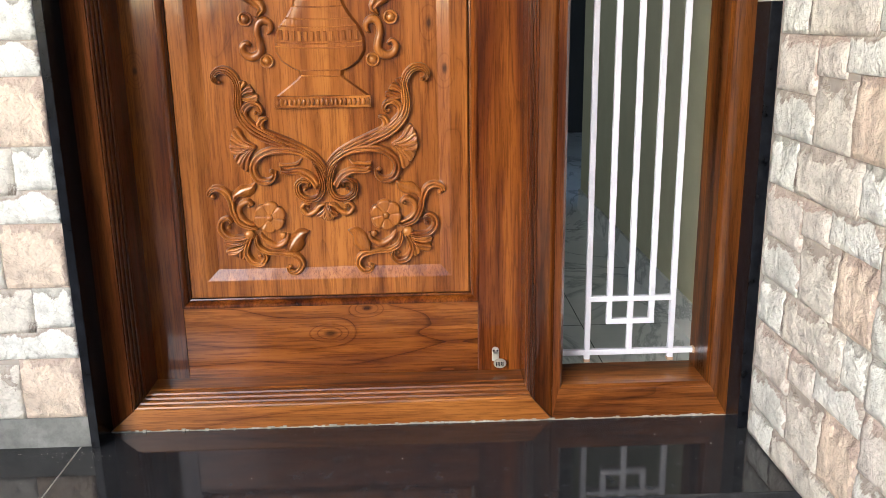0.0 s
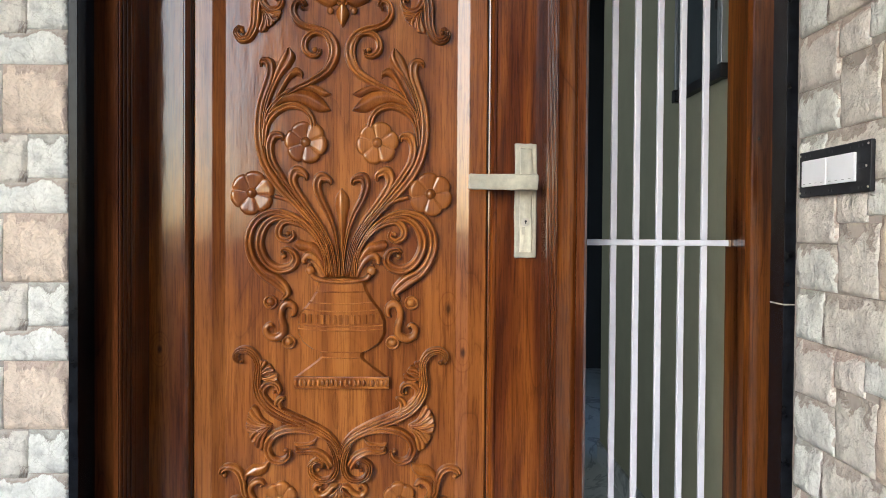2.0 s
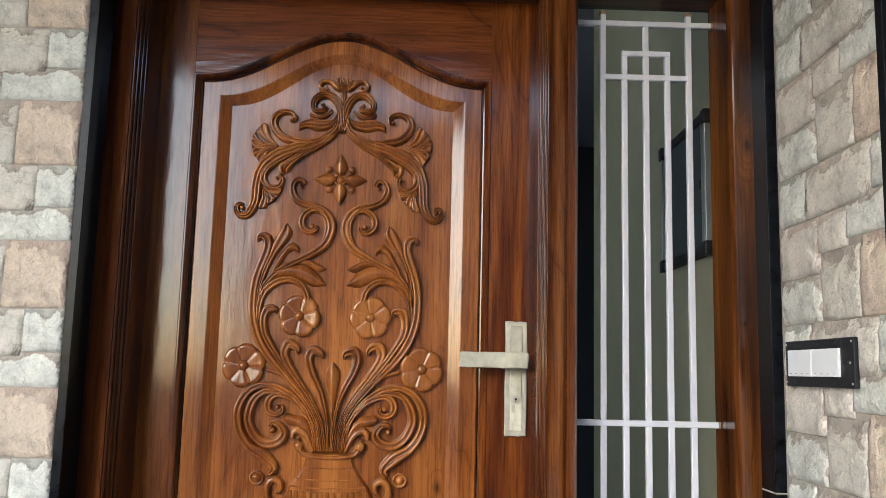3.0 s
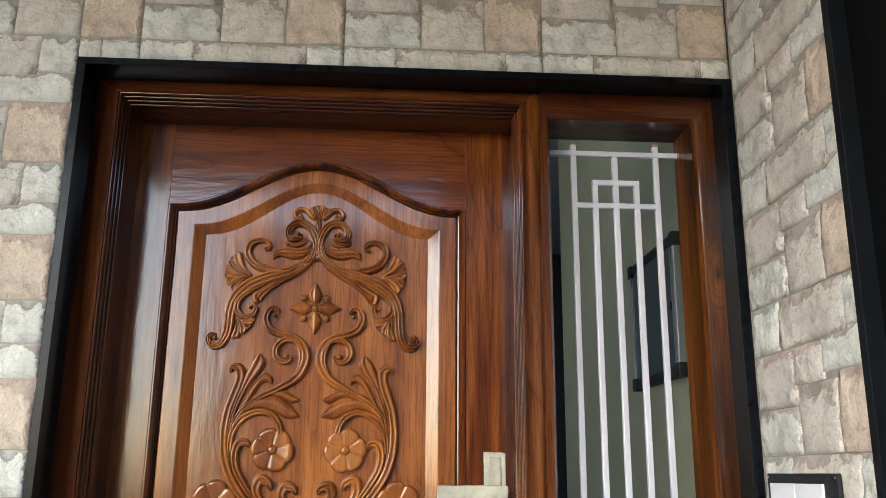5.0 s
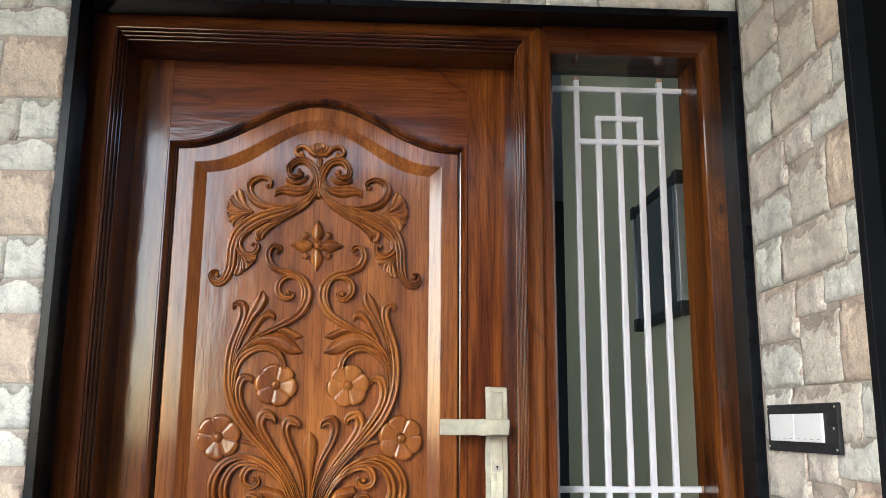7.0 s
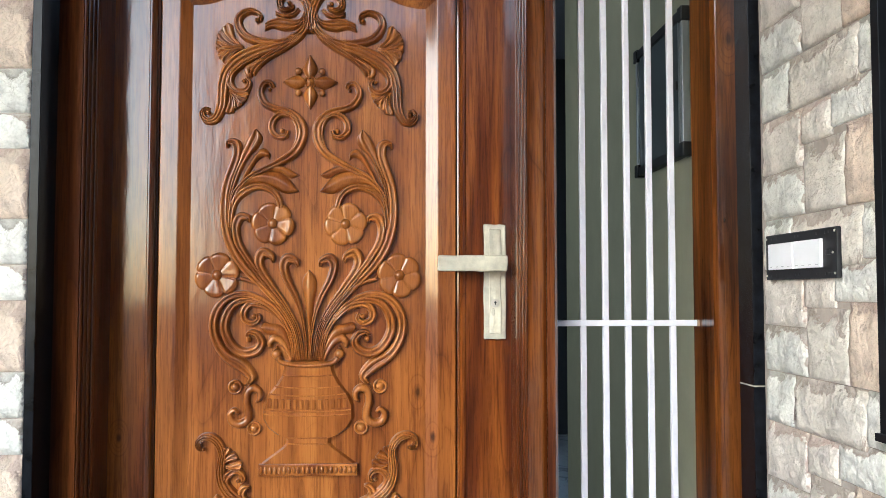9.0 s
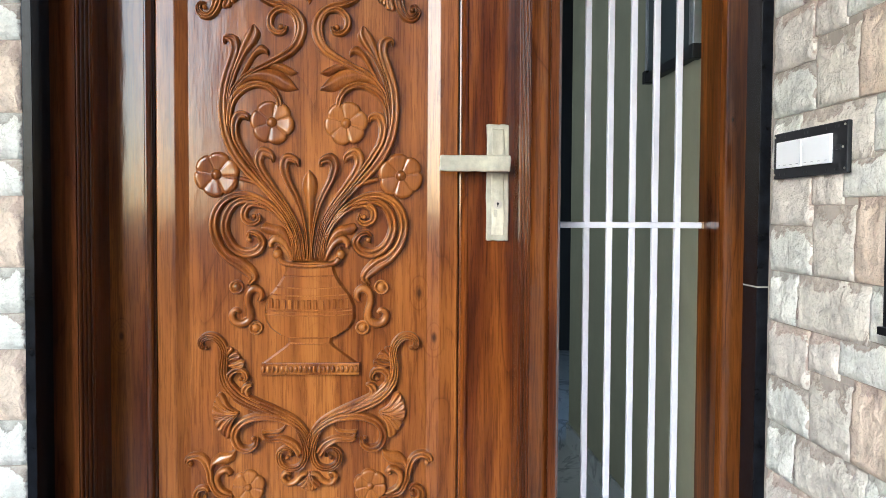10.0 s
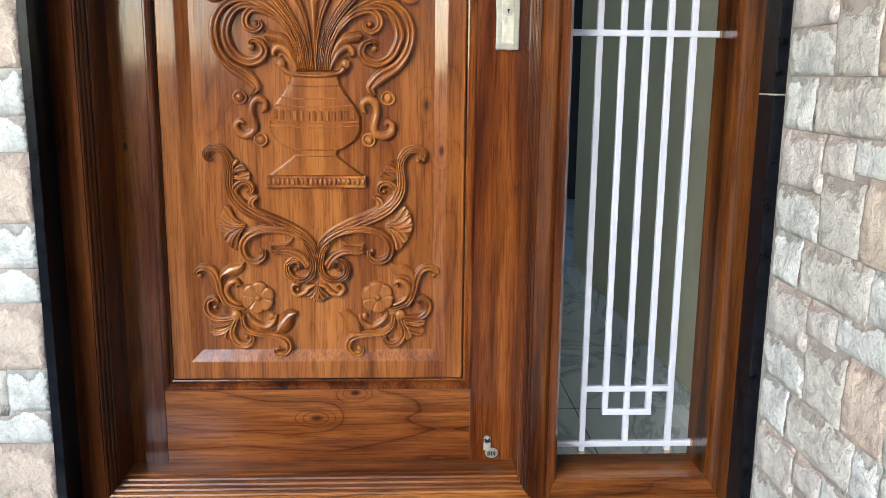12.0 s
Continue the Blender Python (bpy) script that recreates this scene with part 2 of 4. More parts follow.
def add_cyl(bm, c, r, depth, axis="y", seg=20, r2=None):
    m = {"y": Matrix.Rotation(radians(90), 4, "X"), "x": Matrix.Rotation(radians(90), 4, "Y"), "z": Matrix.Identity(4)}[axis]
    bmesh.ops.create_cone(bm, cap_ends=True, segments=seg, radius1=r, radius2=r if r2 is None else r2, depth=depth, matrix=Matrix.Translation(c) @ m)
    return bm


def mitred(rect, profile, extra):
    """Four mitred bars of a frame: rect x0, x1, z0, z1; profile of (inset, y); extra inset per side."""
    x0, x1, z0, z1 = rect
    loops = []
    for u, y in profile:
        e = {k: (u + v if u > 0 else 0) for k, v in extra.items()}
        loops.append([(x0 + e["l"], y, z0 + e["b"]), (x1 - e["r"], y, z0 + e["b"]), (x1 - e["r"], y, z1 - e["t"]), (x0 + e["l"], y, z1 - e["t"])])
    out = {}
    for side, (i, j) in {"b": (0, 1), "r": (1, 2), "t": (2, 3), "l": (3, 0)}.items():
        bm = bmesh.new()
        a = [bm.verts.new(l[i]) for l in loops]
        b = [bm.verts.new(l[j]) for l in loops]
        n = len(loops)
        for k in range(n):
            bm.faces.new((a[k], a[(k + 1) % n], b[(k + 1) % n], b[k]))
        bm.faces.new(a)
        bm.faces.new(b[::-1])
        out[side] = bm
    return out


# ---- plan ----
FX0, FX1, FTOP = -0.507, 0.923, 2.10      # wooden frame
LEAF_Y, FIELD_Y = 0.148, 0.170            # face of the door leaf, face of its panel
WALL_Y = -0.067                           # face of the stone cladding
SIDE_X = 0.942                            # face of the side wall
TW, TH, TZ0 = 0.4525, 0.2995, 0.072       # wall tile and first course

# ---- setting ----
floor = tagged(part("floor", box(-2.6, SIDE_X + 0.05, -0.342, 0.0, -0.03, 0.0, 0.003), FLOOR_GRANITE), "polished black granite threshold slab, dusty", "floor", kind="structure")
step = tagged(part("step", box(-2.6, SIDE_X + 0.05, -0.330, 0.0, -0.17, -0.031), GRANITE_EDGE), "black granite riser under the threshold slab", "step", kind="structure")
ground = tagged(part("ground", box(-60, 60, -60, 3, -0.30, -0.171), GROUND), "light paving in front of the house", "ground", kind="structure")
wall_front = thing("wall_front", label="front wall clad in stone-look tiles round the door", category="wall", kind="structure")
part("wall_core", box(-2.6, FX0 - 0.02, WALL_Y + 0.012, 0.21, 0.0, 2.72), CEMENT, wall_front)
part("wall_core", box(FX0 - 0.02, 1.2, WALL_Y + 0.012, 0.21, FTOP + 0.016, 2.72), CEMENT, wall_front)
wall_side = thing("wall_side", label="side wall clad in stone-look tiles with a switch plate", category="wall", kind="structure")
part("wall_core", box(SIDE_X + 0.012, 1.2, -0.52, 0.134, -0.17, 2.72), CEMENT, wall_side)
part("wall_core", box(SIDE_X + 0.012, 1.2, -3.0, -0.52, -0.17, 0.90), CEMENT, wall_side)
# unseen slab: height and front edge set by how much sky reaches the door
porch_roof = tagged(part("ceiling", box(-4.2, 1.4, -2.4, 0.21, 2.72, 2.9), CONCRETE), "unseen grey porch slab overhead, sized to shade the door's top", "ceiling", kind="structure")

# next four walls are unseen, added to shape the door's light and reflections
wall_porch = tagged(part("wall_porch", box(0.5, 4.0, -4.2, -4.0, -0.17, 6.0), MID_PLASTER), "unseen plain wall added to keep sky out of the door's right side", "wall", kind="structure")
wall_parapet = tagged(part("wall_parapet", box(-6.0, 0.5, -4.15, -4.0, -0.17, 0.72), PALE_PLASTER), "unseen low plain wall added to cut the low sky from reflections", "wall", kind="structure")
wall_opposite = tagged(part("wall_opposite", add_box(box(-1.25, 0.5, -5.2, -5.0, -0.17, 3.3), -8.0, -1.25, -5.2, -5.0, -0.17, 1.05), PALE_PLASTER), "unseen pale plain wall added to soften the sky sheen on the door", "wall", kind="structure")
wall_left = tagged(part("wall_left", box(-4.2, -4.0, -3.2, 0.2, -0.17, 2.72), DIM_PLASTER), "unseen plain wall added to narrow the sky light from the left", "wall", kind="structure")
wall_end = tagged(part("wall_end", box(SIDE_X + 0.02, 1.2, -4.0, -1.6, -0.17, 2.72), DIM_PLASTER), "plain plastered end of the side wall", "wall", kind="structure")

# ---- granite lining ----
lining = thing("granite_lining", label="polished black granite lining round the wooden door frame", category="door surround", kind="structure")
part("granite_strip", box(FX0 - 0.019, FX0, WALL_Y - 0.004, 0.2, 0.0, FTOP + 0.016, 0.001), GRANITE, lining)
part("granite_strip", box(FX0, FX1, WALL_Y - 0.004, 0.2, FTOP, FTOP + 0.016, 0.001), GRANITE, lining)
part("granite_strip", box(FX1, SIDE_X + 0.006, WALL_Y - 0.004, 0.2, 0.0, 0.933, 0.001), GRANITE, lining)
part("granite_strip", box(FX1, SIDE_X + 0.006, WALL_Y - 0.004, 0.2, 0.936, FTOP + 0.016, 0.001), GRANITE, lining)
part("joint", box(FX1 + 0.001, SIDE_X + 0.005, WALL_Y - 0.003, 0.19, 0.9325, 0.9365), GROUT, lining, "pale mortar seam")

# ---- door frame ----
door_frame = thing("door_frame", label="varnished dark teak door frame with fluted moulding and sidelight", category="door frame")
PROF = [(0, 0.21)] + [(0.0445 * k / 5, 0.014 * (1 - k / 5) ** 1.1) for k in range(6)] + [(0.0452, 0.003)]
for k in range(4):                         # four rounded reeds that step back towards the leaf
    b, y = 0.0452 + 0.0040 * k, 0.004 + 0.0130 * k
    PROF += [(b, y), (b + 0.0010, y - 0.0014), (b + 0.0028, y - 0.0010), (b + 0.0042, y + 0.0015), (b + 0.0046, y + 0.0060), (b + 0.0034, y + 0.0105)]
PROF += [(0.0605, 0.056), (0.0612, 0.060), (0.0612, 0.21)]
fa = mitred((FX0, 0.512, 0, FTOP), PROF, dict(l=0.0100, r=-0.004, t=-0.014, b=0.004))
LEDGE = [(0, 0.21), (0, 0.002), (0.0445, 0), (0.046, 0.0015)]
for k in range(4):                         # the sill's reeds lie flatter
    b, y = 0.0465 + 0.0022 * k, 0.004 + 0.0205 * k
    LEDGE += [(b, y), (b + 0.0035, y + 0.002), (b + 0.0048, y + 0.008), (b + 0.0040, y + 0.0145), (b + 0.0010, y + 0.0175)]
LEDGE += [(0.0555, 0.086), (0.058, 0.0885), (0.058, 0.21)]
fa["b"].free()
sills = mitred((FX0, 0.512, 0, FTOP), LEDGE, dict(l=0.0130, r=-0.001, t=-0.014, b=0.007))
fa["b"] = sills.pop("b")
for spare in sills.values():
    spare.free()
SPROF = [(0, 0.135), (0, 0), (0.018, 0), (0.021, 0.001), (0.026, 0.009), (0.028, 0.012), (0.028, 0.135)]
fb = mitred((0.512, FX1, 0, FTOP), SPROF, dict(l=-0.004, r=0.022, t=0.034, b=0.054))
for bars, names in ((fa, dict(l="jamb", r="mullion", t="head", b="sill")), (fb, dict(l="mullion", r="jamb", t="head", b="sill"))):
    for k, bm in bars.items():
        gold = bars is fb or k in "rb"
        part(names[k], bm, (SILL_X if k == "b" else FRAME_X) if k in "tb" else (JAMB_Z if bars is fb and k == "r" else MULLION_Z if bars is fb else GOLD_Z if gold else FRAME_Z), door_frame)

# ---- door leaf ----
door = thing("door", label="carved varnished teak entrance door, closed", category="door")
LX0, LX1, LZ0, LZ1 = -0.452, 0.460, 0.058, 2.072
PX, PZ0, PZ1, RISE = 0.354, 0.247, 1.852, 0.111
PC = -0.003                                # middle of the panel


def panel_loop(d, y, n=40):
    """Outline of the panel opening at inset d: straight sides and bottom, ogee top."""
    w = PX - d
    pts = [(PC - w, y, PZ0 + d), (PC + w, y, PZ0 + d)]
    for i in range(n + 1):
        u = 1 - 2 * i / n
        g = 0.5 * (1 + math.cos(math.pi * u))
        g = g ** 1.15
        pts.append((PC + w * u, y, PZ1 - 0.8 * d + RISE * g))
    return pts


part("stile", box(LX0, PC - PX, LEAF_Y, 0.19, LZ0, LZ1, 0.001), TEAK_Z, door)
part("stile", box(PC + PX, LX1, LEAF_Y, 0.19, LZ0, LZ1, 0.001), STILE_Z, door)
part("bottom_rail", box(PC - PX, PC + PX, LEAF_Y + 0.0008, 0.19, LZ0, PZ0, 0.001), TEAK_X, door)
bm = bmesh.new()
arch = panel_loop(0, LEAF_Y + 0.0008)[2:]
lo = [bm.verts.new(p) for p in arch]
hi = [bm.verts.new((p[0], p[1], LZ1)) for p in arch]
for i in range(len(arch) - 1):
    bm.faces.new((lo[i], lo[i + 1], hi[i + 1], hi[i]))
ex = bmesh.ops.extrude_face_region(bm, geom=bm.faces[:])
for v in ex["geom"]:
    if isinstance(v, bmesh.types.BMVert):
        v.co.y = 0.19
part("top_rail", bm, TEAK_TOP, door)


def ring(steps, cap=False):
    bm = bmesh.new()
    prev = None
    for d, y in steps:
        cur = [bm.verts.new(p) for p in panel_loop(d, y)]
        if prev:
            n = len(cur)
            for k in range(n):
                bm.faces.new((prev[k], prev[(k + 1) % n], cur[(k + 1) % n], cur[k]))
        prev = cur
    if cap:
        c = bm.verts.new((0, steps[-1][1], 1.0))
        for k in range(len(prev)):
            bm.faces.new((prev[k], prev[(k + 1) % len(prev)], c))
    return bm


L = LEAF_Y
part("panel_moulding", ring([(-0.002, L + 0.004), (-0.002, L - 0.0015), (0.0, L - 0.003), (0.003, L - 0.003), (0.006, L - 0.001), (0.009, L + 0.002), (0.0115, L + 0.006), (0.0130, L + 0.010), (0.0135, L + 0.015), (0.0165, L + 0.016), (0.0175, L + 0.027), (0.022, L + 0.027)]), TEAK_Z, door)
part("panel", ring([(0.0195, FIELD_Y + 0.012), (0.0200, FIELD_Y - 0.009), (0.0225, FIELD_Y - 0.0115), (0.060, FIELD_Y - 0.0115), (0.0625, FIELD_Y - 0.011), (0.0885, FIELD_Y)], True), TEAK_PANEL, door, "raised and fielded teak panel")

# ---- grille ----
grille = thing("window_grille", label="white painted square-bar steel grille in the sidelight", category="grille")
GY, GW = 0.108, 0.0068
gx = [0.6115 + 0.0508 * i for i in range(5)]
for i, (z0, z1) in enumerate([(0.098, 2.02), (0.196, 1.922), (0.123, 1.99), (0.196, 1.922), (0.098, 2.02)]):
    part("bar", box(gx[i] - GW, gx[i] + GW, GY - GW, GY + GW, z0, z1, 0.002), WHITE_PAINT, grille)
for x0, x1, z in [(0.532, 0.875, 0.123), (gx[0], gx[4], 0.2585), (gx[1] - GW, gx[3] + GW, 0.2015), (0.532, 0.875, 1.057), (gx[0], gx[4], 1.858), (gx[1] - GW, gx[3] + GW, 1.916), (0.532, 0.875, 1.99)]:
    part("crossbar", box(x0, x1, GY - GW - 0.001, GY + GW - 0.001, z - GW, z + GW, 0.002), WHITE_PAINT, grille)

for x, z in ((gx[0], 0.098), (gx[4], 0.098), (gx[0], 2.012), (gx[4], 2.012)):
    part("rusty_tip", box(x - GW - 0.0006, x + GW + 0.0006, GY - GW - 0.0006, GY + GW + 0.0006, z, z + 0.008, 0.001), RUST, grille, "rust-stained bar end")
for z in (0.123, 1.057, 1.99):
    part("rusty_tip", box(0.868, 0.878, GY - GW - 0.0018, GY + GW - 0.0004, z - GW - 0.0006, z + GW + 0.0006, 0.001), RUST, grille, "rust-stained bar end")

# ---- inner room ----
room_floor = tagged(part("floor_inner", add_box(box(-1.2, 1.0, 0.136, 5.0, -0.03, 0.0), 1.0, 3.0, 2.22, 5.0, -0.03, 0.0), MARBLE), "grey veined marble floor inside", "floor", kind="structure")
for a, b, c, d in ((0.70, 0.703, 0.14, 4.9), (-1.1, 0.98, 0.62, 0.623), (-1.1, 0.98, 1.22, 1.223), (-1.1, 0.98, 1.82, 1.823)):
    part("floor_joint", box(a, b, c, d, -0.002, 0.0005), GRANITE_EDGE, room_floor)
tagged(part("wall_inner_side", box(1.0, 1.2, 0.135, 2.22, -0.03, 3.0), INNER_PAINT), "sage green painted inner wall", "wall", kind="structure")
tagged(part("wall_inner_far", box(-1.2, 3.0, 5.0, 5.2, -0.03, 3.0), DARK_ROOM), "far wall of the room, its darkness put into the colour", "wall", kind="structure")
tagged(part("wall_inner_left", box(-1.4, -1.2, 0.21, 5.2, -0.03, 3.0), DARK_ROOM), "inner wall, its darkness put into the colour", "wall", kind="structure")
tagged(part("wall_inner_right", box(3.0, 3.2, 2.22, 5.2, -0.03, 3.0), DARK_ROOM), "wall beyond the passage, its darkness put into the colour", "wall", kind="structure")
tagged(part("ceiling_inner", box(-1.4, 3.2, 0.21, 5.2, 3.0, 3.15), CONCRETE), "white inner ceiling", "ceiling", kind="structure")
tagged(part("baseboard", box(0.988, 1.0, 0.136, 2.228, 0.0, 0.10, 0.001), MARBLE), "grey marble skirting", "skirting", kind="structure")

# ---- room fill: lamp added by the left inner wall, which has no window ----
room_fill = bpy.data.lights.new("room_fill_light", "AREA")
room_fill.shape, room_fill.size, room_fill.size_y, room_fill.energy, room_fill.color = "RECTANGLE", 1.2, 1.2, 3.0, (1.0, 1.0, 0.92)
rw = new("room_fill_light", room_fill)
rw.matrix_world = look((-1.15, 1.5, 1.6), (1.0, 1.3, 1.5))

# ---- door handle ----
handle = thing("door_handle", label="lever handle on long plate, still wrapped in protective film", category="door handle")


def wrinkled(x0, x1, y0, y1, z0, z1, amp, seed, bev=0.003):
    """A bar in loose plastic wrapping: bevelled box with soft creases."""
    bm = box(x0, x1, y0, y1, z0, z1, bev, 2)
    bmesh.ops.subdivide_edges(bm, edges=[e for e in bm.edges if e.calc_length() > 0.02], cuts=7, use_grid_fill=True)
    for v in bm.verts:
        q = Vector((v.co.x * 75 + seed, v.co.y * 30, v.co.z * 48))
        v.co += Vector((noise.noise(q), noise.noise(q + Vector((9, 0, 0))), noise.noise(q + Vector((0, 9, 0))))) * amp
    return bm


part("plate", wrinkled(0.393, 0.443, 0.137, LEAF_Y, 1.020, 1.279, 0.0018, 1), FILM, handle, "plate in creased film")
part("plate_rib", wrinkled(0.404, 0.432, 0.1335, 0.1375, 1.032, 1.268, 0.0022, 13, 0.002), FILM, handle)
part("lever", wrinkled(0.287, 0.441, 0.090, 0.106, 1.172, 1.207, 0.0016, 4), FILM, handle, "square lever in creased film")
part("neck", add_cyl(bmesh.new(), (0.424, 0.121, 1.19), 0.011, 0.034), FILM, handle)
cyl = part("cylinder", add_cyl(bmesh.new(), (0.418, 0.1345, 1.101), 0.0095, 0.006, seg=28), STEEL, handle, "round steel lock cylinder")
bmk = add_cyl(bmesh.new(), (0.418, 0.1312, 1.103), 0.0026, 0.002, seg=14)
add_box(bmk, 0.4170, 0.4190, 0.1305, 0.132, 1.0965, 1.103)
part("keyhole", bmk, BLACK_PLASTIC, cyl)
part("film_flap", wrinkled(0.4085, 0.4165, 0.133, 0.1365, 1.072, 1.090, 0.002, 8, 0.001), FILM, handle)

# ---- night-latch escutcheon low on the door ----
esc = thing("latch_escutcheon", label="small round-ended steel lock cover near the door's foot", category="lock")
bml = box(0.385, 0.402, 0.143, LEAF_Y, 0.090, 0.118, 0.002)
add_cyl(bml, (0.3935, 0.1455, 0.118), 0.0085, 0.005, seg=20)
part("plate", bml, STEEL, esc)
for dx in (-0.0045, 0.0045):
    part("rivet", add_cyl(bmesh.new(), (0.3935 + dx, 0.1425, 0.1185), 0.0026, 0.002, seg=12), BLACK_PLASTIC, esc)
bmd = bmesh.new()
add_cyl(bmd, (0.0, 0.0, 0.0), 0.0135, 0.006, seg=26)
bmesh.ops.bevel(bmd, geom=[e for e in bmd.edges if len(e.link_faces) == 2 and e.calc_face_angle() > 1.2], offset=0.0015, segments=2, affect="EDGES")
bmesh.ops.transform(bmd, matrix=Matrix.Translation((0.404, 0.139, 0.086)) @ Matrix.Diagonal((1.15, 1, 0.9, 1)), verts=bmd.verts)
disc = part("cover", bmd, STEEL, esc, "stamped steel cover")
for i in range(5):
    part("stamp", box(0.394 + 0.004 * i, 0.3965 + 0.004 * i, 0.1352, 0.1362, 0.080 + 0.002 * (i % 2), 0.091), BLACK_PLASTIC, disc)

# ---- switch plate ----
switch_plate = thing("switch_plate", label="bare black switch frame with two white switch blocks", category="switch")
SX = SIDE_X - 0.003
SY0, SY1 = -0.398, -0.122
part("frame", box(SX - 0.009, SX, SY0, SY1, 1.150, 1.237, 0.002), BLACK_PLASTIC, switch_plate)
for y0, y1 in ((-0.2445, -0.143), (-0.351, -0.2487)):
    sw = part("switch", box(SX - 0.014, SX - 0.008, y0, y1, 1.169, 1.219, 0.0012), WHITE_PLASTIC, switch_plate, "white rocker block with tiny grey marks")
    for i in range(4):
        yy = y0 + 0.014 + (y1 - y0 - 0.028) * i / 3
        part("mark", box(SX - 0.0146, SX - 0.0138, yy - 0.004, yy + 0.004, 1.1738, 1.1748), ALU, sw)
for yy in (-0.150, -0.172, -0.25, -0.262, -0.33, -0.36, -0.372):
    for zz in (1.158, 1.229):
        part("slot", box(SX - 0.0098, SX - 0.0085, yy - 0.0022, yy + 0.0022, zz - 0.0022, zz + 0.0022), GRANITE_EDGE, switch_plate)
for yy, zz in ((-0.128, 1.158), (-0.128, 1.230), (-0.392, 1.158), (-0.392, 1.230), (-0.386, 1.1935)):
    part("screw", add_cyl(bmesh.new(), (SX - 0.0095, yy, zz), 0.0021, 0.002, "x", 12), STEEL, switch_plate)
part("catch", box(SX - 0.012, SX - 0.0085, -0.381, -0.363, 1.190, 1.198, 0.0006), GRANITE_EDGE, switch_plate)

# ---- panel on the inner wall ----
board = thing("wall_panel", label="grey-glazed black-cornered panel hung on the inner wall", category="wall panel")
part("pane", box(0.984, 0.992, 0.50, 0.945, 1.515, 1.895), PANE, board)
for y0, y1, z0, z1 in ((0.49, 0.955, 1.500, 1.528), (0.49, 0.955, 1.882, 1.908)):
    part("rail", box(0.976, 1.0, y0, y1, z0, z1, 0.002), BLACK_PLASTIC, board)
for y0 in (0.495, 0.935):
    part("side_rail", box(0.977, 0.999, y0, y0 + 0.016, 1.528, 1.882, 0.002), ALU, board)
part("side_rail", box(0.979, 0.999, 0.530, 0.536, 1.528, 1.882), ALU, board)
for y0 in (0.486, 0.925):
    for z0 in (1.496, 1.872):
        part("corner_cap", box(0.972, 1.001, y0, y0 + 0.034, z0, z0 + 0.040, 0.003), BLACK_PLASTIC, board)
part("catch", box(0.974, 0.984, 0.54, 0.552, 1.69, 1.715, 0.001), BLACK_PLASTIC, board)

# ---- side window ----
window_1 = thing("window_1", label="black aluminium window with dark glass in the side wall", category="window", kind="structure")
part("window_frame", box(SIDE_X - 0.012, SIDE_X + 0.08, -0.535, -0.514, 0.912, 2.70, 0.001), BLACK_ALU, window_1)
part("window_frame", box(SIDE_X - 0.012, SIDE_X + 0.08, -1.60, -0.535, 0.925, 0.950, 0.001), BLACK_ALU, window_1)
part("window_sill", box(SIDE_X - 0.018, SIDE_X + 0.08, -1.60, -0.509, 0.900, 0.912, 0.001), BLACK_ALU, window_1)
part("pane", box(SIDE_X + 0.02, SIDE_X + 0.026, -1.60, -0.535, 0.950, 2.70), GLASS_DARK, window_1)

# ---- joints on the floor ----
part("floor_joint", box(-0.553, -0.550, -0.340, WALL_Y, -0.002, 0.0006), GROUT, floor, "pale joint between slabs")
random.seed(11)
bm = bmesh.new()
for i in range(160):
    a, b = FX0 + 0.002 + (FX1 - FX0 - 0.004) * i / 160, FX0 + (FX1 - FX0 - 0.004) * (i + 1) / 160
    add_box(bm, a, b + 0.001, -0.001 - 0.004 * random.random() ** 2, 0.0, -0.001, 0.001 + 0.004 * random.random() ** 2)
part("filler_seam", bm, GROUT, floor, "crumbly pale filler along the sill")
bm = bmesh.new()
for i in range(80):
    x, y = random.uniform(-0.9, 0.9), -0.34 * random.random() ** 1.6
    if i < 40:
        x, y = -0.53 + random.gauss(0, 0.05), -0.09 - abs(random.gauss(0, 0.02))
    r = random.uniform(0.0004, 0.0012)
    bmesh.ops.create_icosphere(bm, subdivisions=1, radius=r, matrix=Matrix.Translation((x, y, r * 0.4)))
tagged(part("cement_crumbs", bm, GROUT), "specks of cement dust scattered on the granite", "crumbs", kind="stuff")

# ---- carving on the panel ----
panel_ob = bpy.data.objects["panel"]
AXIS = -0.002                              # upright through the middle of the ornament


def spline(pts, per=7):
    """Catmull-Rom curve through the points, of two or three numbers each."""
    p = [np.array(a, float) for a in pts]
    p = [2 * p[0] - p[1]] + p + [2 * p[-1] - p[-2]]
    rows = []
    for i in range(1, len(p) - 2):
        a, b, c, d = p[i - 1:i + 3]
        for k in range(per):
            t = k / per
            rows.append(0.5 * (2 * b + (c - a) * t + (2 * a - 5 * b + 4 * c - d) * t * t + (3 * b - a - 3 * c + d) * t ** 3))
    return np.array(rows + [p[-2]])


def even(line, n):
    """The curve again, in n + 1 points at even steps along it."""
    d = np.concatenate(([0], np.cumsum(np.linalg.norm(np.diff(line[:, :2], axis=0), axis=1))))
    s = np.linspace(0, d[-1], n + 1)
    return np.stack([np.interp(s, d, line[:, k]) for k in range(line.shape[1])], 1), d[-1]


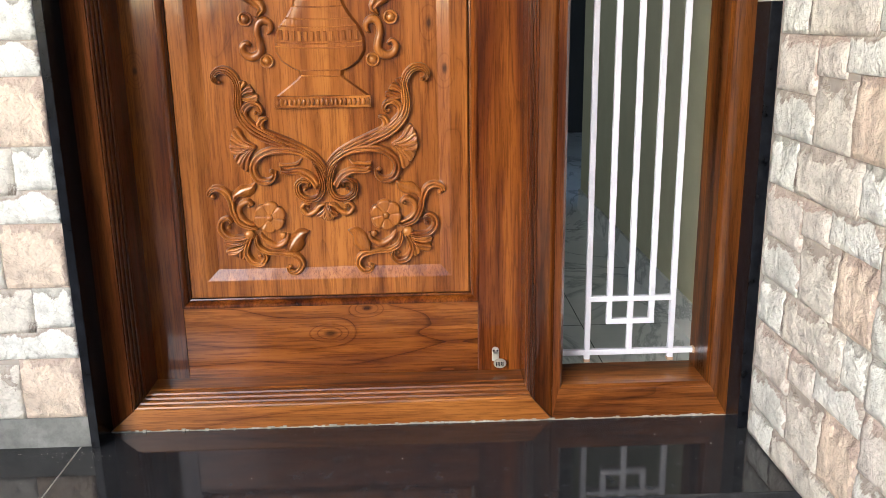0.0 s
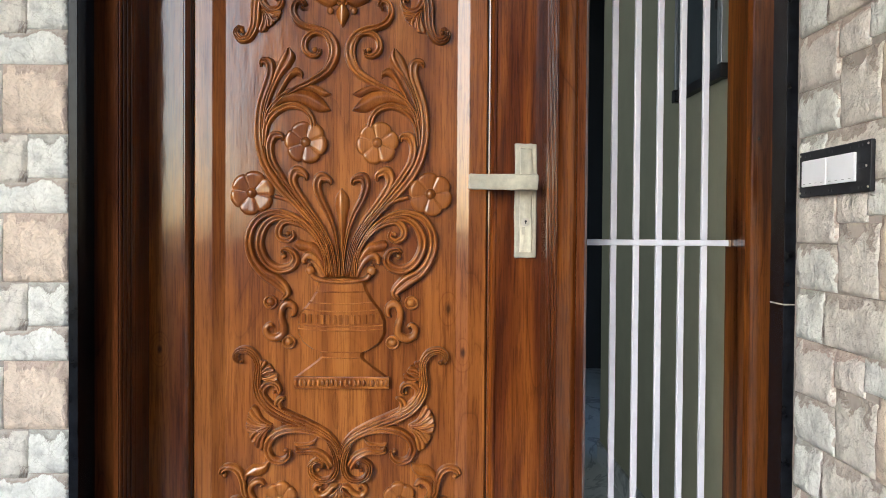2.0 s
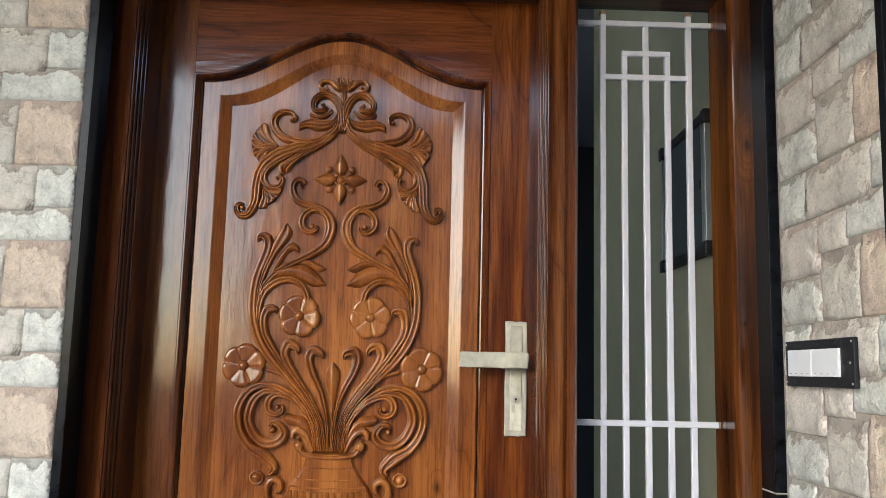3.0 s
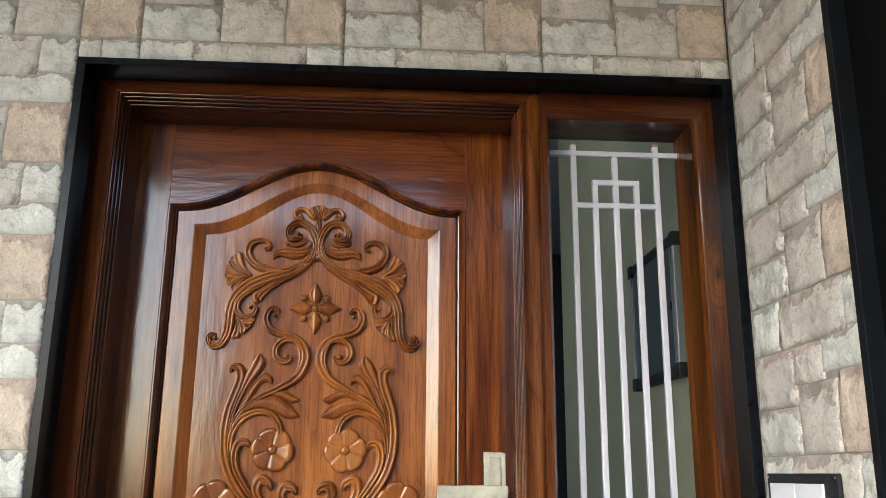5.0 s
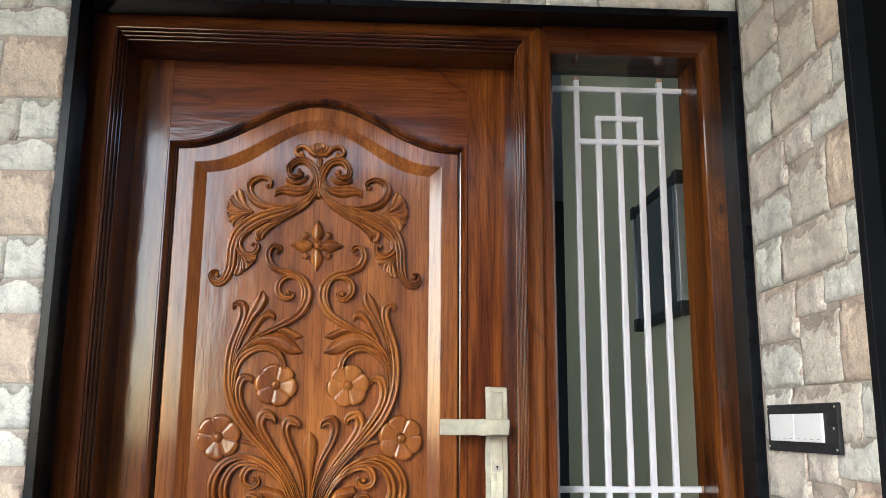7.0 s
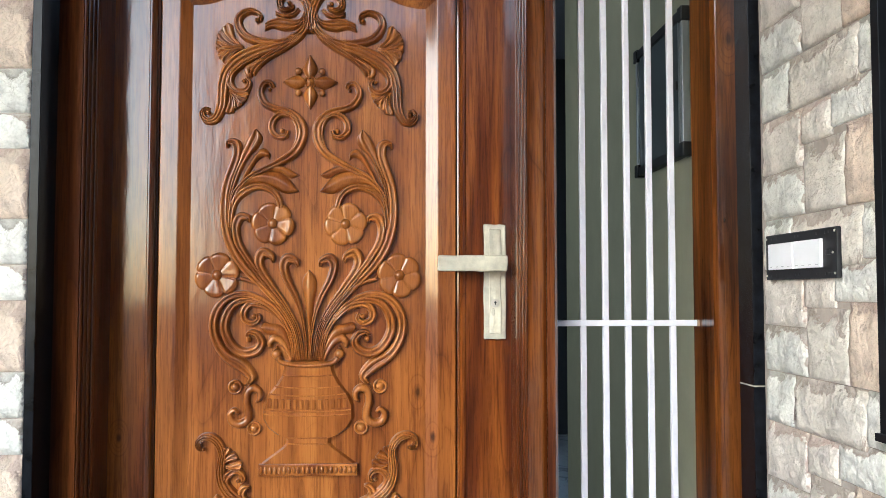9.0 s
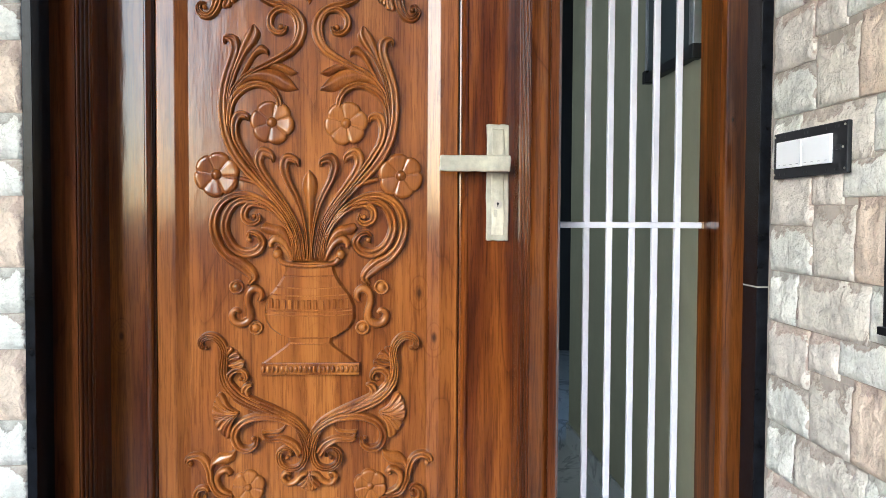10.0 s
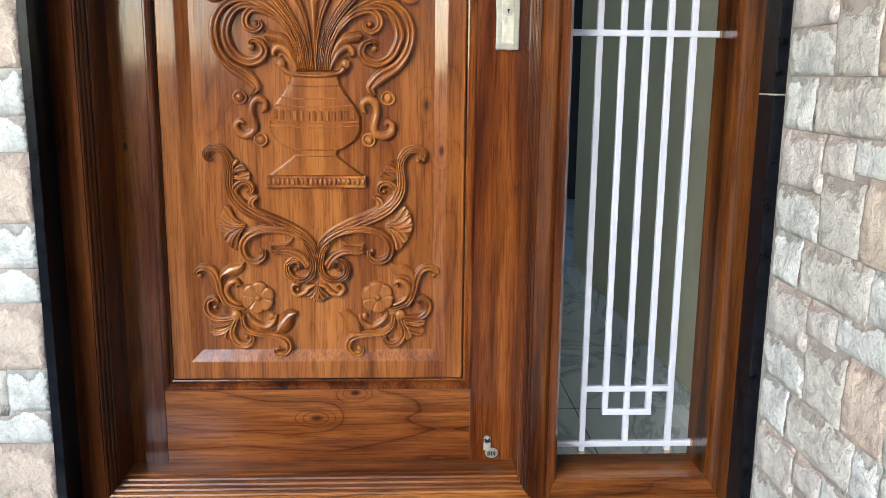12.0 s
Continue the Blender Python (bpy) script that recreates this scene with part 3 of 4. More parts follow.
def loft(a, b, high, ridges, rib=False):
    """A carved ridge between two edges: gouged flutes along it, or one raised rib; its ends run down to the ground."""
    n = len(a)
    across = 11 if ridges == 1 else 6 * ridges + 1
    bm = bmesh.new()
    rows = []
    for i in range(n):
        f = i / (n - 1)
        wide = float(np.linalg.norm(a[i] - b[i]))
        ends = min(1.0, f * n / 2.0 + 0.12, (1 - f) * n / 2.0 + 0.12)
        rise = 1.25 * high * ends ** 0.5 * min(1.0, 0.35 + wide / 0.016)
        row = []
        for k in range(across):
            u = -1 + 2 * k / (across - 1)
            edge = max(0.0, 1 - abs(u) ** 5) ** 0.45
            if rib:
                body = edge * (0.50 + 0.50 * (1 - min(1.0, abs(u + 0.05) / 0.95)) ** 0.8)
            elif ridges > 1:
                wave = abs(math.sin(math.pi * ridges * (u + 1) / 2)) ** 0.6
                body = edge * (0.48 + 0.52 * wave) * (0.9 + 0.1 * (1 - u * u))
            else:
                body = max(0.0, 1 - abs(u) ** 2.4) ** 0.5
            c = a[i] + (b[i] - a[i]) * (u + 1) / 2
            row.append(bm.verts.new((c[0], FIELD_Y + 0.0012 - rise * body, c[1])))
        rows.append(row)
    for p, q in zip(rows, rows[1:]):
        for k in range(across - 1):
            bm.faces.new((p[k], p[k + 1], q[k + 1], q[k]))
    return bm


def place(name, make, both=True):
    """The ornament and its twin on the other side of the axis."""
    for sx in ((1, -1) if both else (1,)):
        bm = make()
        for v in bm.verts:
            v.co.x = AXIS + sx * v.co.x
        part(name, bm, CARVED, panel_ob, smooth=True)


def band(pts, high, ridges):
    line, total = even(spline(pts), max(14, min(90, int(14 + 9 * len(pts)))))
    tang = np.gradient(line[:, :2], axis=0)
    tang /= np.linalg.norm(tang, axis=1)[:, None] + 1e-9
    side = np.stack([-tang[:, 1], tang[:, 0]], 1) * np.maximum(line[:, 2:3] * 1.30, 0.002) / 2
    return loft(line[:, :2] - side, line[:, :2] + side, high, ridges)


def bead(bm, x, z, r, high):
    bmesh.ops.create_uvsphere(bm, u_segments=14, v_segments=9, radius=1.0, matrix=Matrix.Translation((x, FIELD_Y - high * 0.5, z)) @ Matrix.Diagonal((r, high * 0.62, r, 1)))
    return bm


def stem(high, ridges, *pts):
    """A fluted stem: points of x, z and width."""
    place("stem", lambda: band(pts, high, ridges))


def curl(high, ridges, eye, *pts):
    """A stem that winds into a volute round a bead."""
    place("scroll", lambda: bead(band(pts, high, ridges), eye[0], eye[1], eye[2] * 0.62, high))


def blade(high, ridges, upper, lower, both=True):
    """A leaf between two edges, with a rib or flutes."""
    n = 9 * len(upper)
    place("leaf", lambda: loft(even(spline(upper), n)[0], even(spline(lower), n)[0], high, ridges, ridges == 1 or not both), both)


def fan(high, base, wide, *tips):
    """A palmette of cupped lobes that spring from one point."""
    for i, tip in enumerate(tips):
        a, b = Vector(base), Vector(tip)
        s = (b - a).orthogonal().normalized() * (b - a).length * 0.10 * (1 if i < len(tips) / 2 else -1)
        pts = [(*a, wide * 0.22), (*(a.lerp(b, 0.4) + s), wide * 0.55), (*(a.lerp(b, 0.72) + s * 0.8), wide), (*a.lerp(b, 0.92), wide * 0.98), (*b, wide * 0.45)]
        place("lobe", lambda: band(pts, high * (1 - 0.02 * i), 2))


def flower(x, z, r, petals=6, high=0.014, turn=0.0):
    """A round carved blossom with cupped petals, a notch between them and a ball in the middle."""
    bm = bmesh.new()
    rings, seg = 11, petals * 12
    grid = []
    for i in range(rings + 1):
        q = 0.15 + 0.85 * i / rings
        row = []
        for k in range(seg):
            a = 2 * math.pi * k / seg
            lobe = abs(math.sin(petals * a / 2))
            rad = r * q * (1 - q ** 4 * 0.17 * (1 - lobe ** 0.55))
            cup = 0.80 + 0.20 * q ** 1.4
            vein = 0.035 * math.cos(petals * a) * q
            y = high * (cup - 0.34 * (1 - lobe ** 0.22) * q ** 0.5 + vein)
            if i == rings:
                rad, y = rad * 1.01, -0.001
            elif i == rings - 1:
                rad, y = rad * 1.045, y * 0.86
            row.append(bm.verts.new((x + rad * math.cos(a + turn), FIELD_Y - y, z + rad * math.sin(a + turn))))
        grid.append(row)
    for p, q in zip(grid, grid[1:]):
        for k in range(seg):
            bm.faces.new((p[k], p[(k + 1) % seg], q[(k + 1) % seg], q[k]))
    bmesh.ops.create_uvsphere(bm, u_segments=18, v_segments=12, radius=r * 0.25, matrix=Matrix.Translation((x, FIELD_Y - high * 0.55, z)))
    part("flower", bm, CARVED, panel_ob, smooth=True)


def roundel(x, z, r):
    """A small turned ring with a bead inside."""
    bm = bmesh.new()
    prof = [(1.0, 0.0), (1.0, 0.5), (0.92, 0.72), (0.80, 0.72), (0.70, 0.22), (0.62, 0.18), (0.55, 0.62), (0.35, 0.92), (0.0, 1.0)]
    prev = None
    for q, y in prof:
        row = [bm.verts.new((x + r * q * math.cos(a), FIELD_Y + 0.001 - 0.013 * y, z + r * q * math.sin(a))) for a in [2 * math.pi * k / 24 for k in range(24)]] if q else [bm.verts.new((x, FIELD_Y - 0.0125, z))] * 24
        if prev:
            for k in range(24):
                vs = [prev[k], prev[(k + 1) % 24], row[(k + 1) % 24], row[k]]
                bm.faces.new(list(dict.fromkeys(vs)))
        prev = row
    part("roundel", bm, CARVED, panel_ob, smooth=True)


# crest
fan(0.0130, (-0.001, 1.824), 0.0127, (-0.024, 1.849), (-0.012, 1.856), (-0.002, 1.859))
curl(0.0130, 1, (-0.042, 1.831, 0.0076), (-0.009, 1.824, 0.0076), (-0.021, 1.834, 0.0102), (-0.033, 1.846, 0.0102), (-0.049, 1.847, 0.0102), (-0.058, 1.836, 0.0102), (-0.054, 1.826, 0.0089), (-0.043, 1.824, 0.0076), (-0.038, 1.830, 0.0064))
stem(0.0100, 1, (-0.003, 1.821, 0.0064), (-0.002, 1.805, 0.0076), (-0.002, 1.784, 0.0038))
# upper acanthus
blade(0.0140, 3, [(-0.005, 1.792), (-0.002, 1.770), (-0.003, 1.740), (-0.015, 1.709), (-0.048, 1.682), (-0.087, 1.659), (-0.112, 1.638), (-0.126, 1.617)], [(-0.014, 1.791), (-0.011, 1.770), (-0.016, 1.746), (-0.039, 1.717), (-0.074, 1.688), (-0.110, 1.663), (-0.132, 1.650), (-0.146, 1.635)])
curl(0.0150, 3, (-0.048, 1.787, 0.0089), (-0.007, 1.719, 0.0102), (-0.003, 1.754, 0.0153), (-0.010, 1.786, 0.0178), (-0.027, 1.809, 0.0165), (-0.051, 1.813, 0.0153), (-0.069, 1.798, 0.0153), (-0.070, 1.779, 0.0127), (-0.057, 1.772, 0.0102), (-0.042, 1.777, 0.0076), (-0.041, 1.787, 0.0064))
blade(0.0130, 3, [(-0.012, 1.777), (-0.024, 1.753), (-0.045, 1.752), (-0.069, 1.757), (-0.091, 1.749), (-0.104, 1.742)], [(-0.011, 1.763), (-0.017, 1.743), (-0.034, 1.728), (-0.060, 1.723), (-0.086, 1.729), (-0.105, 1.722)])
blade(0.0110, 2, [(-0.029, 1.780), (-0.041, 1.768), (-0.060, 1.763), (-0.081, 1.771)], [(-0.023, 1.772), (-0.037, 1.757), (-0.060, 1.753), (-0.080, 1.760)])
curl(0.0150, 3, (-0.228, 1.532, 0.0089), (-0.007, 1.757, 0.0102), (-0.017, 1.724, 0.0153), (-0.055, 1.697, 0.0191), (-0.113, 1.679, 0.0229), (-0.155, 1.660, 0.0255), (-0.184, 1.632, 0.0242), (-0.196, 1.598, 0.0216), (-0.198, 1.567, 0.0204), (-0.201, 1.542, 0.0191), (-0.213, 1.518, 0.0153), (-0.231, 1.514, 0.0140), (-0.242, 1.527, 0.0115), (-0.236, 1.540, 0.0089), (-0.225, 1.539, 0.0076))
curl(0.0140, 2, (-0.121, 1.747, 0.0089), (-0.017, 1.716, 0.0089), (-0.064, 1.698, 0.0115), (-0.111, 1.698, 0.0153), (-0.145, 1.709, 0.0165), (-0.163, 1.733, 0.0165), (-0.160, 1.756, 0.0153), (-0.141, 1.768, 0.0115), (-0.123, 1.766, 0.0102), (-0.113, 1.756, 0.0089), (-0.117, 1.745, 0.0076))
fan(0.0130, (-0.152, 1.683), 0.0216, (-0.193, 1.734), (-0.208, 1.716), (-0.214, 1.692), (-0.210, 1.667), (-0.197, 1.646))
curl(0.0140, 2, (-0.150, 1.606, 0.0076), (-0.113, 1.666, 0.0076), (-0.154, 1.645, 0.0127), (-0.178, 1.622, 0.0153), (-0.181, 1.599, 0.0153), (-0.165, 1.583, 0.0127), (-0.145, 1.586, 0.0115), (-0.137, 1.602, 0.0102), (-0.147, 1.614, 0.0076))
fan(0.0120, (-0.183, 1.585), 0.0165, (-0.182, 1.531), (-0.162, 1.544), (-0.147, 1.558), (-0.139, 1.573))
curl(0.0120, 1, (-0.135, 1.623, 0.0051), (-0.100, 1.660, 0.0064), (-0.125, 1.645, 0.0102), (-0.142, 1.635, 0.0127), (-0.140, 1.620, 0.0089), (-0.131, 1.618, 0.0051))
# heart scrolls
curl(0.0150, 2, (-0.091, 1.586, 0.0076), (-0.175, 1.313, 0.0076), (-0.165, 1.352, 0.0102), (-0.135, 1.385, 0.0115), (-0.101, 1.404, 0.0127), (-0.067, 1.422, 0.0153), (-0.035, 1.444, 0.0178), (-0.018, 1.475, 0.0191), (-0.018, 1.504, 0.0191), (-0.033, 1.527, 0.0165), (-0.056, 1.539, 0.0153), (-0.082, 1.545, 0.0140), (-0.103, 1.558, 0.0153), (-0.112, 1.580, 0.0140), (-0.105, 1.600, 0.0127), (-0.090, 1.603, 0.0115), (-0.083, 1.591, 0.0089))
curl(0.0140, 2, (-0.062, 1.492, 0.0102), (-0.041, 1.443, 0.0076), (-0.027, 1.471, 0.0115), (-0.026, 1.502, 0.0127), (-0.040, 1.526, 0.0115), (-0.064, 1.531, 0.0127), (-0.083, 1.516, 0.0140), (-0.085, 1.493, 0.0140), (-0.070, 1.479, 0.0115), (-0.054, 1.482, 0.0089), (-0.050, 1.495, 0.0064))
# tall leaves
stem(0.0150, 2, (-0.186, 1.452, 0.0051), (-0.183, 1.465, 0.0115), (-0.167, 1.462, 0.0204), (-0.163, 1.439, 0.0191), (-0.172, 1.408, 0.0191), (-0.185, 1.369, 0.0178), (-0.191, 1.319, 0.0178), (-0.187, 1.268, 0.0178), (-0.172, 1.223, 0.0178), (-0.144, 1.181, 0.0165), (-0.102, 1.136, 0.0127), (-0.060, 1.088, 0.0102), (-0.033, 1.040, 0.0076), (-0.019, 0.972, 0.0064))
blade(0.0140, 2, [(-0.121, 1.498), (-0.140, 1.478), (-0.151, 1.455), (-0.159, 1.423), (-0.173, 1.384), (-0.182, 1.339), (-0.183, 1.281), (-0.175, 1.236)], [(-0.120, 1.498), (-0.106, 1.477), (-0.114, 1.456), (-0.134, 1.434), (-0.151, 1.403), (-0.165, 1.367), (-0.174, 1.332), (-0.177, 1.287), (-0.170, 1.239)])
blade(0.0130, 1, [(-0.168, 1.339), (-0.155, 1.378), (-0.137, 1.417), (-0.121, 1.442), (-0.105, 1.454), (-0.089, 1.442), (-0.090, 1.427)], [(-0.164, 1.334), (-0.149, 1.369), (-0.130, 1.402), (-0.118, 1.422), (-0.105, 1.432), (-0.096, 1.431), (-0.090, 1.425)])
blade(0.0110, 1, [(-0.133, 1.400), (-0.101, 1.412), (-0.069, 1.415), (-0.043, 1.405), (-0.023, 1.392)], [(-0.135, 1.390), (-0.097, 1.399), (-0.065, 1.396), (-0.042, 1.384), (-0.023, 1.391)])
blade(0.0130, 1, [(-0.165, 1.348), (-0.145, 1.383), (-0.114, 1.400), (-0.075, 1.401), (-0.046, 1.384), (-0.023, 1.355)], [(-0.161, 1.342), (-0.138, 1.366), (-0.112, 1.372), (-0.081, 1.362), (-0.054, 1.349), (-0.024, 1.353)])
stem(0.0140, 2, (-0.177, 1.268, 0.0102), (-0.174, 1.309, 0.0127), (-0.164, 1.336, 0.0153), (-0.142, 1.356, 0.0153), (-0.114, 1.365, 0.0140), (-0.087, 1.358, 0.0140), (-0.070, 1.339, 0.0127), (-0.063, 1.312, 0.0115))
# curled shoots in the urn
stem(0.0150, 2, (-0.135, 1.283, 0.0051), (-0.137, 1.294, 0.0127), (-0.155, 1.295, 0.0191), (-0.164, 1.273, 0.0165), (-0.160, 1.241, 0.0153), (-0.144, 1.212, 0.0140), (-0.124, 1.183, 0.0127), (-0.092, 1.142, 0.0115), (-0.053, 1.094, 0.0089), (-0.025, 1.040, 0.0064), (-0.014, 0.972, 0.0064))
stem(0.0150, 2, (-0.080, 1.192, 0.0051), (-0.084, 1.207, 0.0140), (-0.103, 1.215, 0.0216), (-0.112, 1.197, 0.0191), (-0.104, 1.174, 0.0153), (-0.080, 1.138, 0.0127), (-0.046, 1.090, 0.0089), (-0.020, 1.037, 0.0064), (-0.009, 0.972, 0.0064))
stem(0.0150, 2, (-0.025, 1.183, 0.0051), (-0.029, 1.196, 0.0140), (-0.048, 1.201, 0.0216), (-0.056, 1.183, 0.0178), (-0.048, 1.153, 0.0153), (-0.030, 1.118, 0.0127), (-0.016, 1.078, 0.0089), (-0.007, 1.027, 0.0064), (-0.003, 0.972, 0.0064))
blade(0.0150, 2, [(0.000, 1.177), (-0.013, 1.159), (-0.016, 1.135), (-0.009, 1.103), (-0.001, 1.033), (0.001, 0.972)], [(0.001, 1.177), (0.016, 1.159), (0.019, 1.135), (0.013, 1.103), (0.008, 1.033), (0.007, 0.972)], False)
stem(0.0120, 1, (-0.155, 1.157, 0.0089), (-0.121, 1.147, 0.0089), (-0.086, 1.126, 0.0076))
curl(0.0150, 2, (-0.138, 0.918, 0.0025), (-0.034, 0.972, 0.0064), (-0.037, 1.015, 0.0076), (-0.057, 1.065, 0.0102), (-0.093, 1.102, 0.0127), (-0.139, 1.121, 0.0140), (-0.177, 1.114, 0.0153), (-0.202, 1.090, 0.0165), (-0.212, 1.055, 0.0178), (-0.204, 1.015, 0.0178), (-0.180, 0.982, 0.0204), (-0.148, 0.962, 0.0255), (-0.124, 0.937, 0.0178), (-0.135, 0.920, 0.0064))
curl(0.0150, 2, (-0.132, 1.020, 0.0115), (-0.029, 0.972, 0.0064), (-0.034, 1.020, 0.0076), (-0.060, 1.064, 0.0102), (-0.101, 1.099, 0.0115), (-0.139, 1.108, 0.0140), (-0.166, 1.098, 0.0153), (-0.183, 1.072, 0.0178), (-0.186, 1.040, 0.0178), (-0.170, 1.007, 0.0178), (-0.144, 0.990, 0.0191), (-0.116, 0.995, 0.0191), (-0.104, 1.013, 0.0165), (-0.113, 1.031, 0.0127), (-0.130, 1.036, 0.0102), (-0.138, 1.027, 0.0076))
curl(0.0140, 2, (-0.122, 1.072, 0.0102), (-0.024, 0.972, 0.0064), (-0.035, 1.021, 0.0076), (-0.066, 1.073, 0.0115), (-0.098, 1.095, 0.0140), (-0.127, 1.100, 0.0153), (-0.143, 1.085, 0.0153), (-0.142, 1.065, 0.0140), (-0.125, 1.056, 0.0127), (-0.111, 1.065, 0.0102), (-0.114, 1.078, 0.0076))
blade(0.0120, 1, [(-0.109, 1.046), (-0.100, 1.059), (-0.080, 1.055), (-0.061, 1.051), (-0.044, 1.030), (-0.035, 1.002)], [(-0.107, 1.045), (-0.097, 1.032), (-0.074, 1.028), (-0.056, 1.015), (-0.042, 0.989)])
curl(0.0130, 1, (-0.071, 1.002, 0.0064), (-0.035, 0.972, 0.0064), (-0.046, 0.997, 0.0102), (-0.059, 1.015, 0.0140), (-0.075, 1.022, 0.0153), (-0.085, 1.013, 0.0115), (-0.084, 1.001, 0.0076))
# side scrolls of the urn
stem(0.0130, 1, (-0.116, 0.880, 0.0037), (-0.107, 0.889, 0.0100), (-0.108, 0.904, 0.0125), (-0.123, 0.911, 0.0163), (-0.135, 0.900, 0.0138), (-0.137, 0.880, 0.0138), (-0.132, 0.860, 0.0150), (-0.133, 0.841, 0.0163), (-0.150, 0.831, 0.0163), (-0.167, 0.837, 0.0150), (-0.172, 0.853, 0.0125), (-0.162, 0.863, 0.0100), (-0.153, 0.855, 0.0063))
# lower acanthus
curl(0.0150, 4, (-0.228, 0.777, 0.0075), (0.001, 0.548, 0.0063), (-0.006, 0.581, 0.0112), (-0.031, 0.608, 0.0175), (-0.074, 0.630, 0.0225), (-0.120, 0.648, 0.0262), (-0.158, 0.668, 0.0250), (-0.182, 0.694, 0.0225), (-0.191, 0.720, 0.0187), (-0.190, 0.746, 0.0163), (-0.188, 0.768, 0.0150), (-0.196, 0.789, 0.0163), (-0.211, 0.802, 0.0163), (-0.229, 0.803, 0.0150), (-0.241, 0.792, 0.0125), (-0.238, 0.779, 0.0100), (-0.230, 0.776, 0.0075))
fan(0.0120, (-0.189, 0.741), 0.0163, (-0.176, 0.780), (-0.155, 0.762), (-0.144, 0.741))
curl(0.0140, 2, (-0.152, 0.707, 0.0075), (-0.070, 0.626, 0.0075), (-0.123, 0.653, 0.0112), (-0.158, 0.675, 0.0138), (-0.177, 0.696, 0.0150), (-0.178, 0.715, 0.0150), (-0.162, 0.728, 0.0138), (-0.145, 0.723, 0.0112), (-0.140, 0.709, 0.0088), (-0.149, 0.702, 0.0063))
stem(0.0130, 2, (-0.126, 0.693, 0.0050), (-0.138, 0.691, 0.0125), (-0.145, 0.676, 0.0163), (-0.132, 0.657, 0.0150), (-0.099, 0.640, 0.0112), (-0.054, 0.622, 0.0088), (-0.014, 0.585, 0.0063))
fan(0.0130, (-0.157, 0.630), 0.0200, (-0.206, 0.670), (-0.215, 0.648), (-0.217, 0.625), (-0.205, 0.595), (-0.189, 0.575))
curl(0.0150, 2, (-0.125, 0.572, 0.0088), (-0.000, 0.548, 0.0063), (-0.015, 0.587, 0.0112), (-0.050, 0.612, 0.0150), (-0.093, 0.621, 0.0163), (-0.132, 0.617, 0.0163), (-0.158, 0.601, 0.0163), (-0.168, 0.577, 0.0163), (-0.158, 0.553, 0.0163), (-0.137, 0.547, 0.0150), (-0.120, 0.557, 0.0112), (-0.117, 0.573, 0.0075))
blade(0.0110, 1, [(-0.108, 0.591), (-0.090, 0.589), (-0.068, 0.592), (-0.053, 0.602)], [(-0.107, 0.579), (-0.085, 0.581), (-0.063, 0.583), (-0.053, 0.599)])
blade(0.0130, 2, [(-0.105, 0.582), (-0.090, 0.575), (-0.058, 0.578), (-0.029, 0.565), (-0.013, 0.540)], [(-0.107, 0.564), (-0.091, 0.561), (-0.064, 0.560), (-0.041, 0.545), (-0.026, 0.524)])
curl(0.0150, 3, (-0.049, 0.528, 0.0088), (-0.029, 0.596, 0.0063), (-0.013, 0.564, 0.0112), (-0.008, 0.532, 0.0138), (-0.020, 0.508, 0.0138), (-0.044, 0.503, 0.0125), (-0.064, 0.515, 0.0138), (-0.068, 0.537, 0.0125), (-0.055, 0.549, 0.0100), (-0.040, 0.544, 0.0088), (-0.038, 0.528, 0.0063))
curl(0.0130, 1, (-0.045, 0.482, 0.0063), (-0.003, 0.491, 0.0063), (-0.017, 0.488, 0.0100), (-0.030, 0.474, 0.0112), (-0.048, 0.468, 0.0112), (-0.060, 0.482, 0.0100), (-0.052, 0.494, 0.0088), (-0.040, 0.490, 0.0063))
fan(0.0130, (-0.000, 0.495), 0.0138, (-0.023, 0.462), (-0.012, 0.455), (-0.002, 0.451))
# corner blossoms
blade(0.0130, 1, [(-0.223, 0.497), (-0.222, 0.520), (-0.203, 0.539), (-0.181, 0.541), (-0.162, 0.548)], [(-0.219, 0.495), (-0.206, 0.511), (-0.185, 0.510), (-0.167, 0.523), (-0.162, 0.547)])
curl(0.0140, 2, (-0.265, 0.514, 0.0100), (-0.164, 0.434, 0.0063), (-0.204, 0.446, 0.0112), (-0.220, 0.473, 0.0125), (-0.225, 0.501, 0.0138), (-0.235, 0.524, 0.0163), (-0.254, 0.533, 0.0150), (-0.271, 0.527, 0.0125), (-0.275, 0.514, 0.0075))
curl(0.0130, 1, (-0.182, 0.490, 0.0075), (-0.171, 0.443, 0.0063), (-0.197, 0.457, 0.0100), (-0.207, 0.477, 0.0112), (-0.201, 0.494, 0.0125), (-0.184, 0.501, 0.0112), (-0.173, 0.490, 0.0075))
curl(0.0140, 2, (-0.233, 0.441, 0.0088), (-0.178, 0.422, 0.0088), (-0.205, 0.414, 0.0125), (-0.235, 0.415, 0.0150), (-0.253, 0.433, 0.0150), (-0.250, 0.454, 0.0125), (-0.234, 0.461, 0.0100), (-0.225, 0.449, 0.0075))
fan(0.0120, (-0.185, 0.410), 0.0163, (-0.247, 0.402), (-0.243, 0.375), (-0.210, 0.362))
curl(0.0140, 2, (-0.165, 0.370, 0.0075), (-0.185, 0.415, 0.0100), (-0.197, 0.379, 0.0125), (-0.185, 0.354, 0.0150), (-0.163, 0.349, 0.0138), (-0.151, 0.364, 0.0112), (-0.157, 0.379, 0.0075))
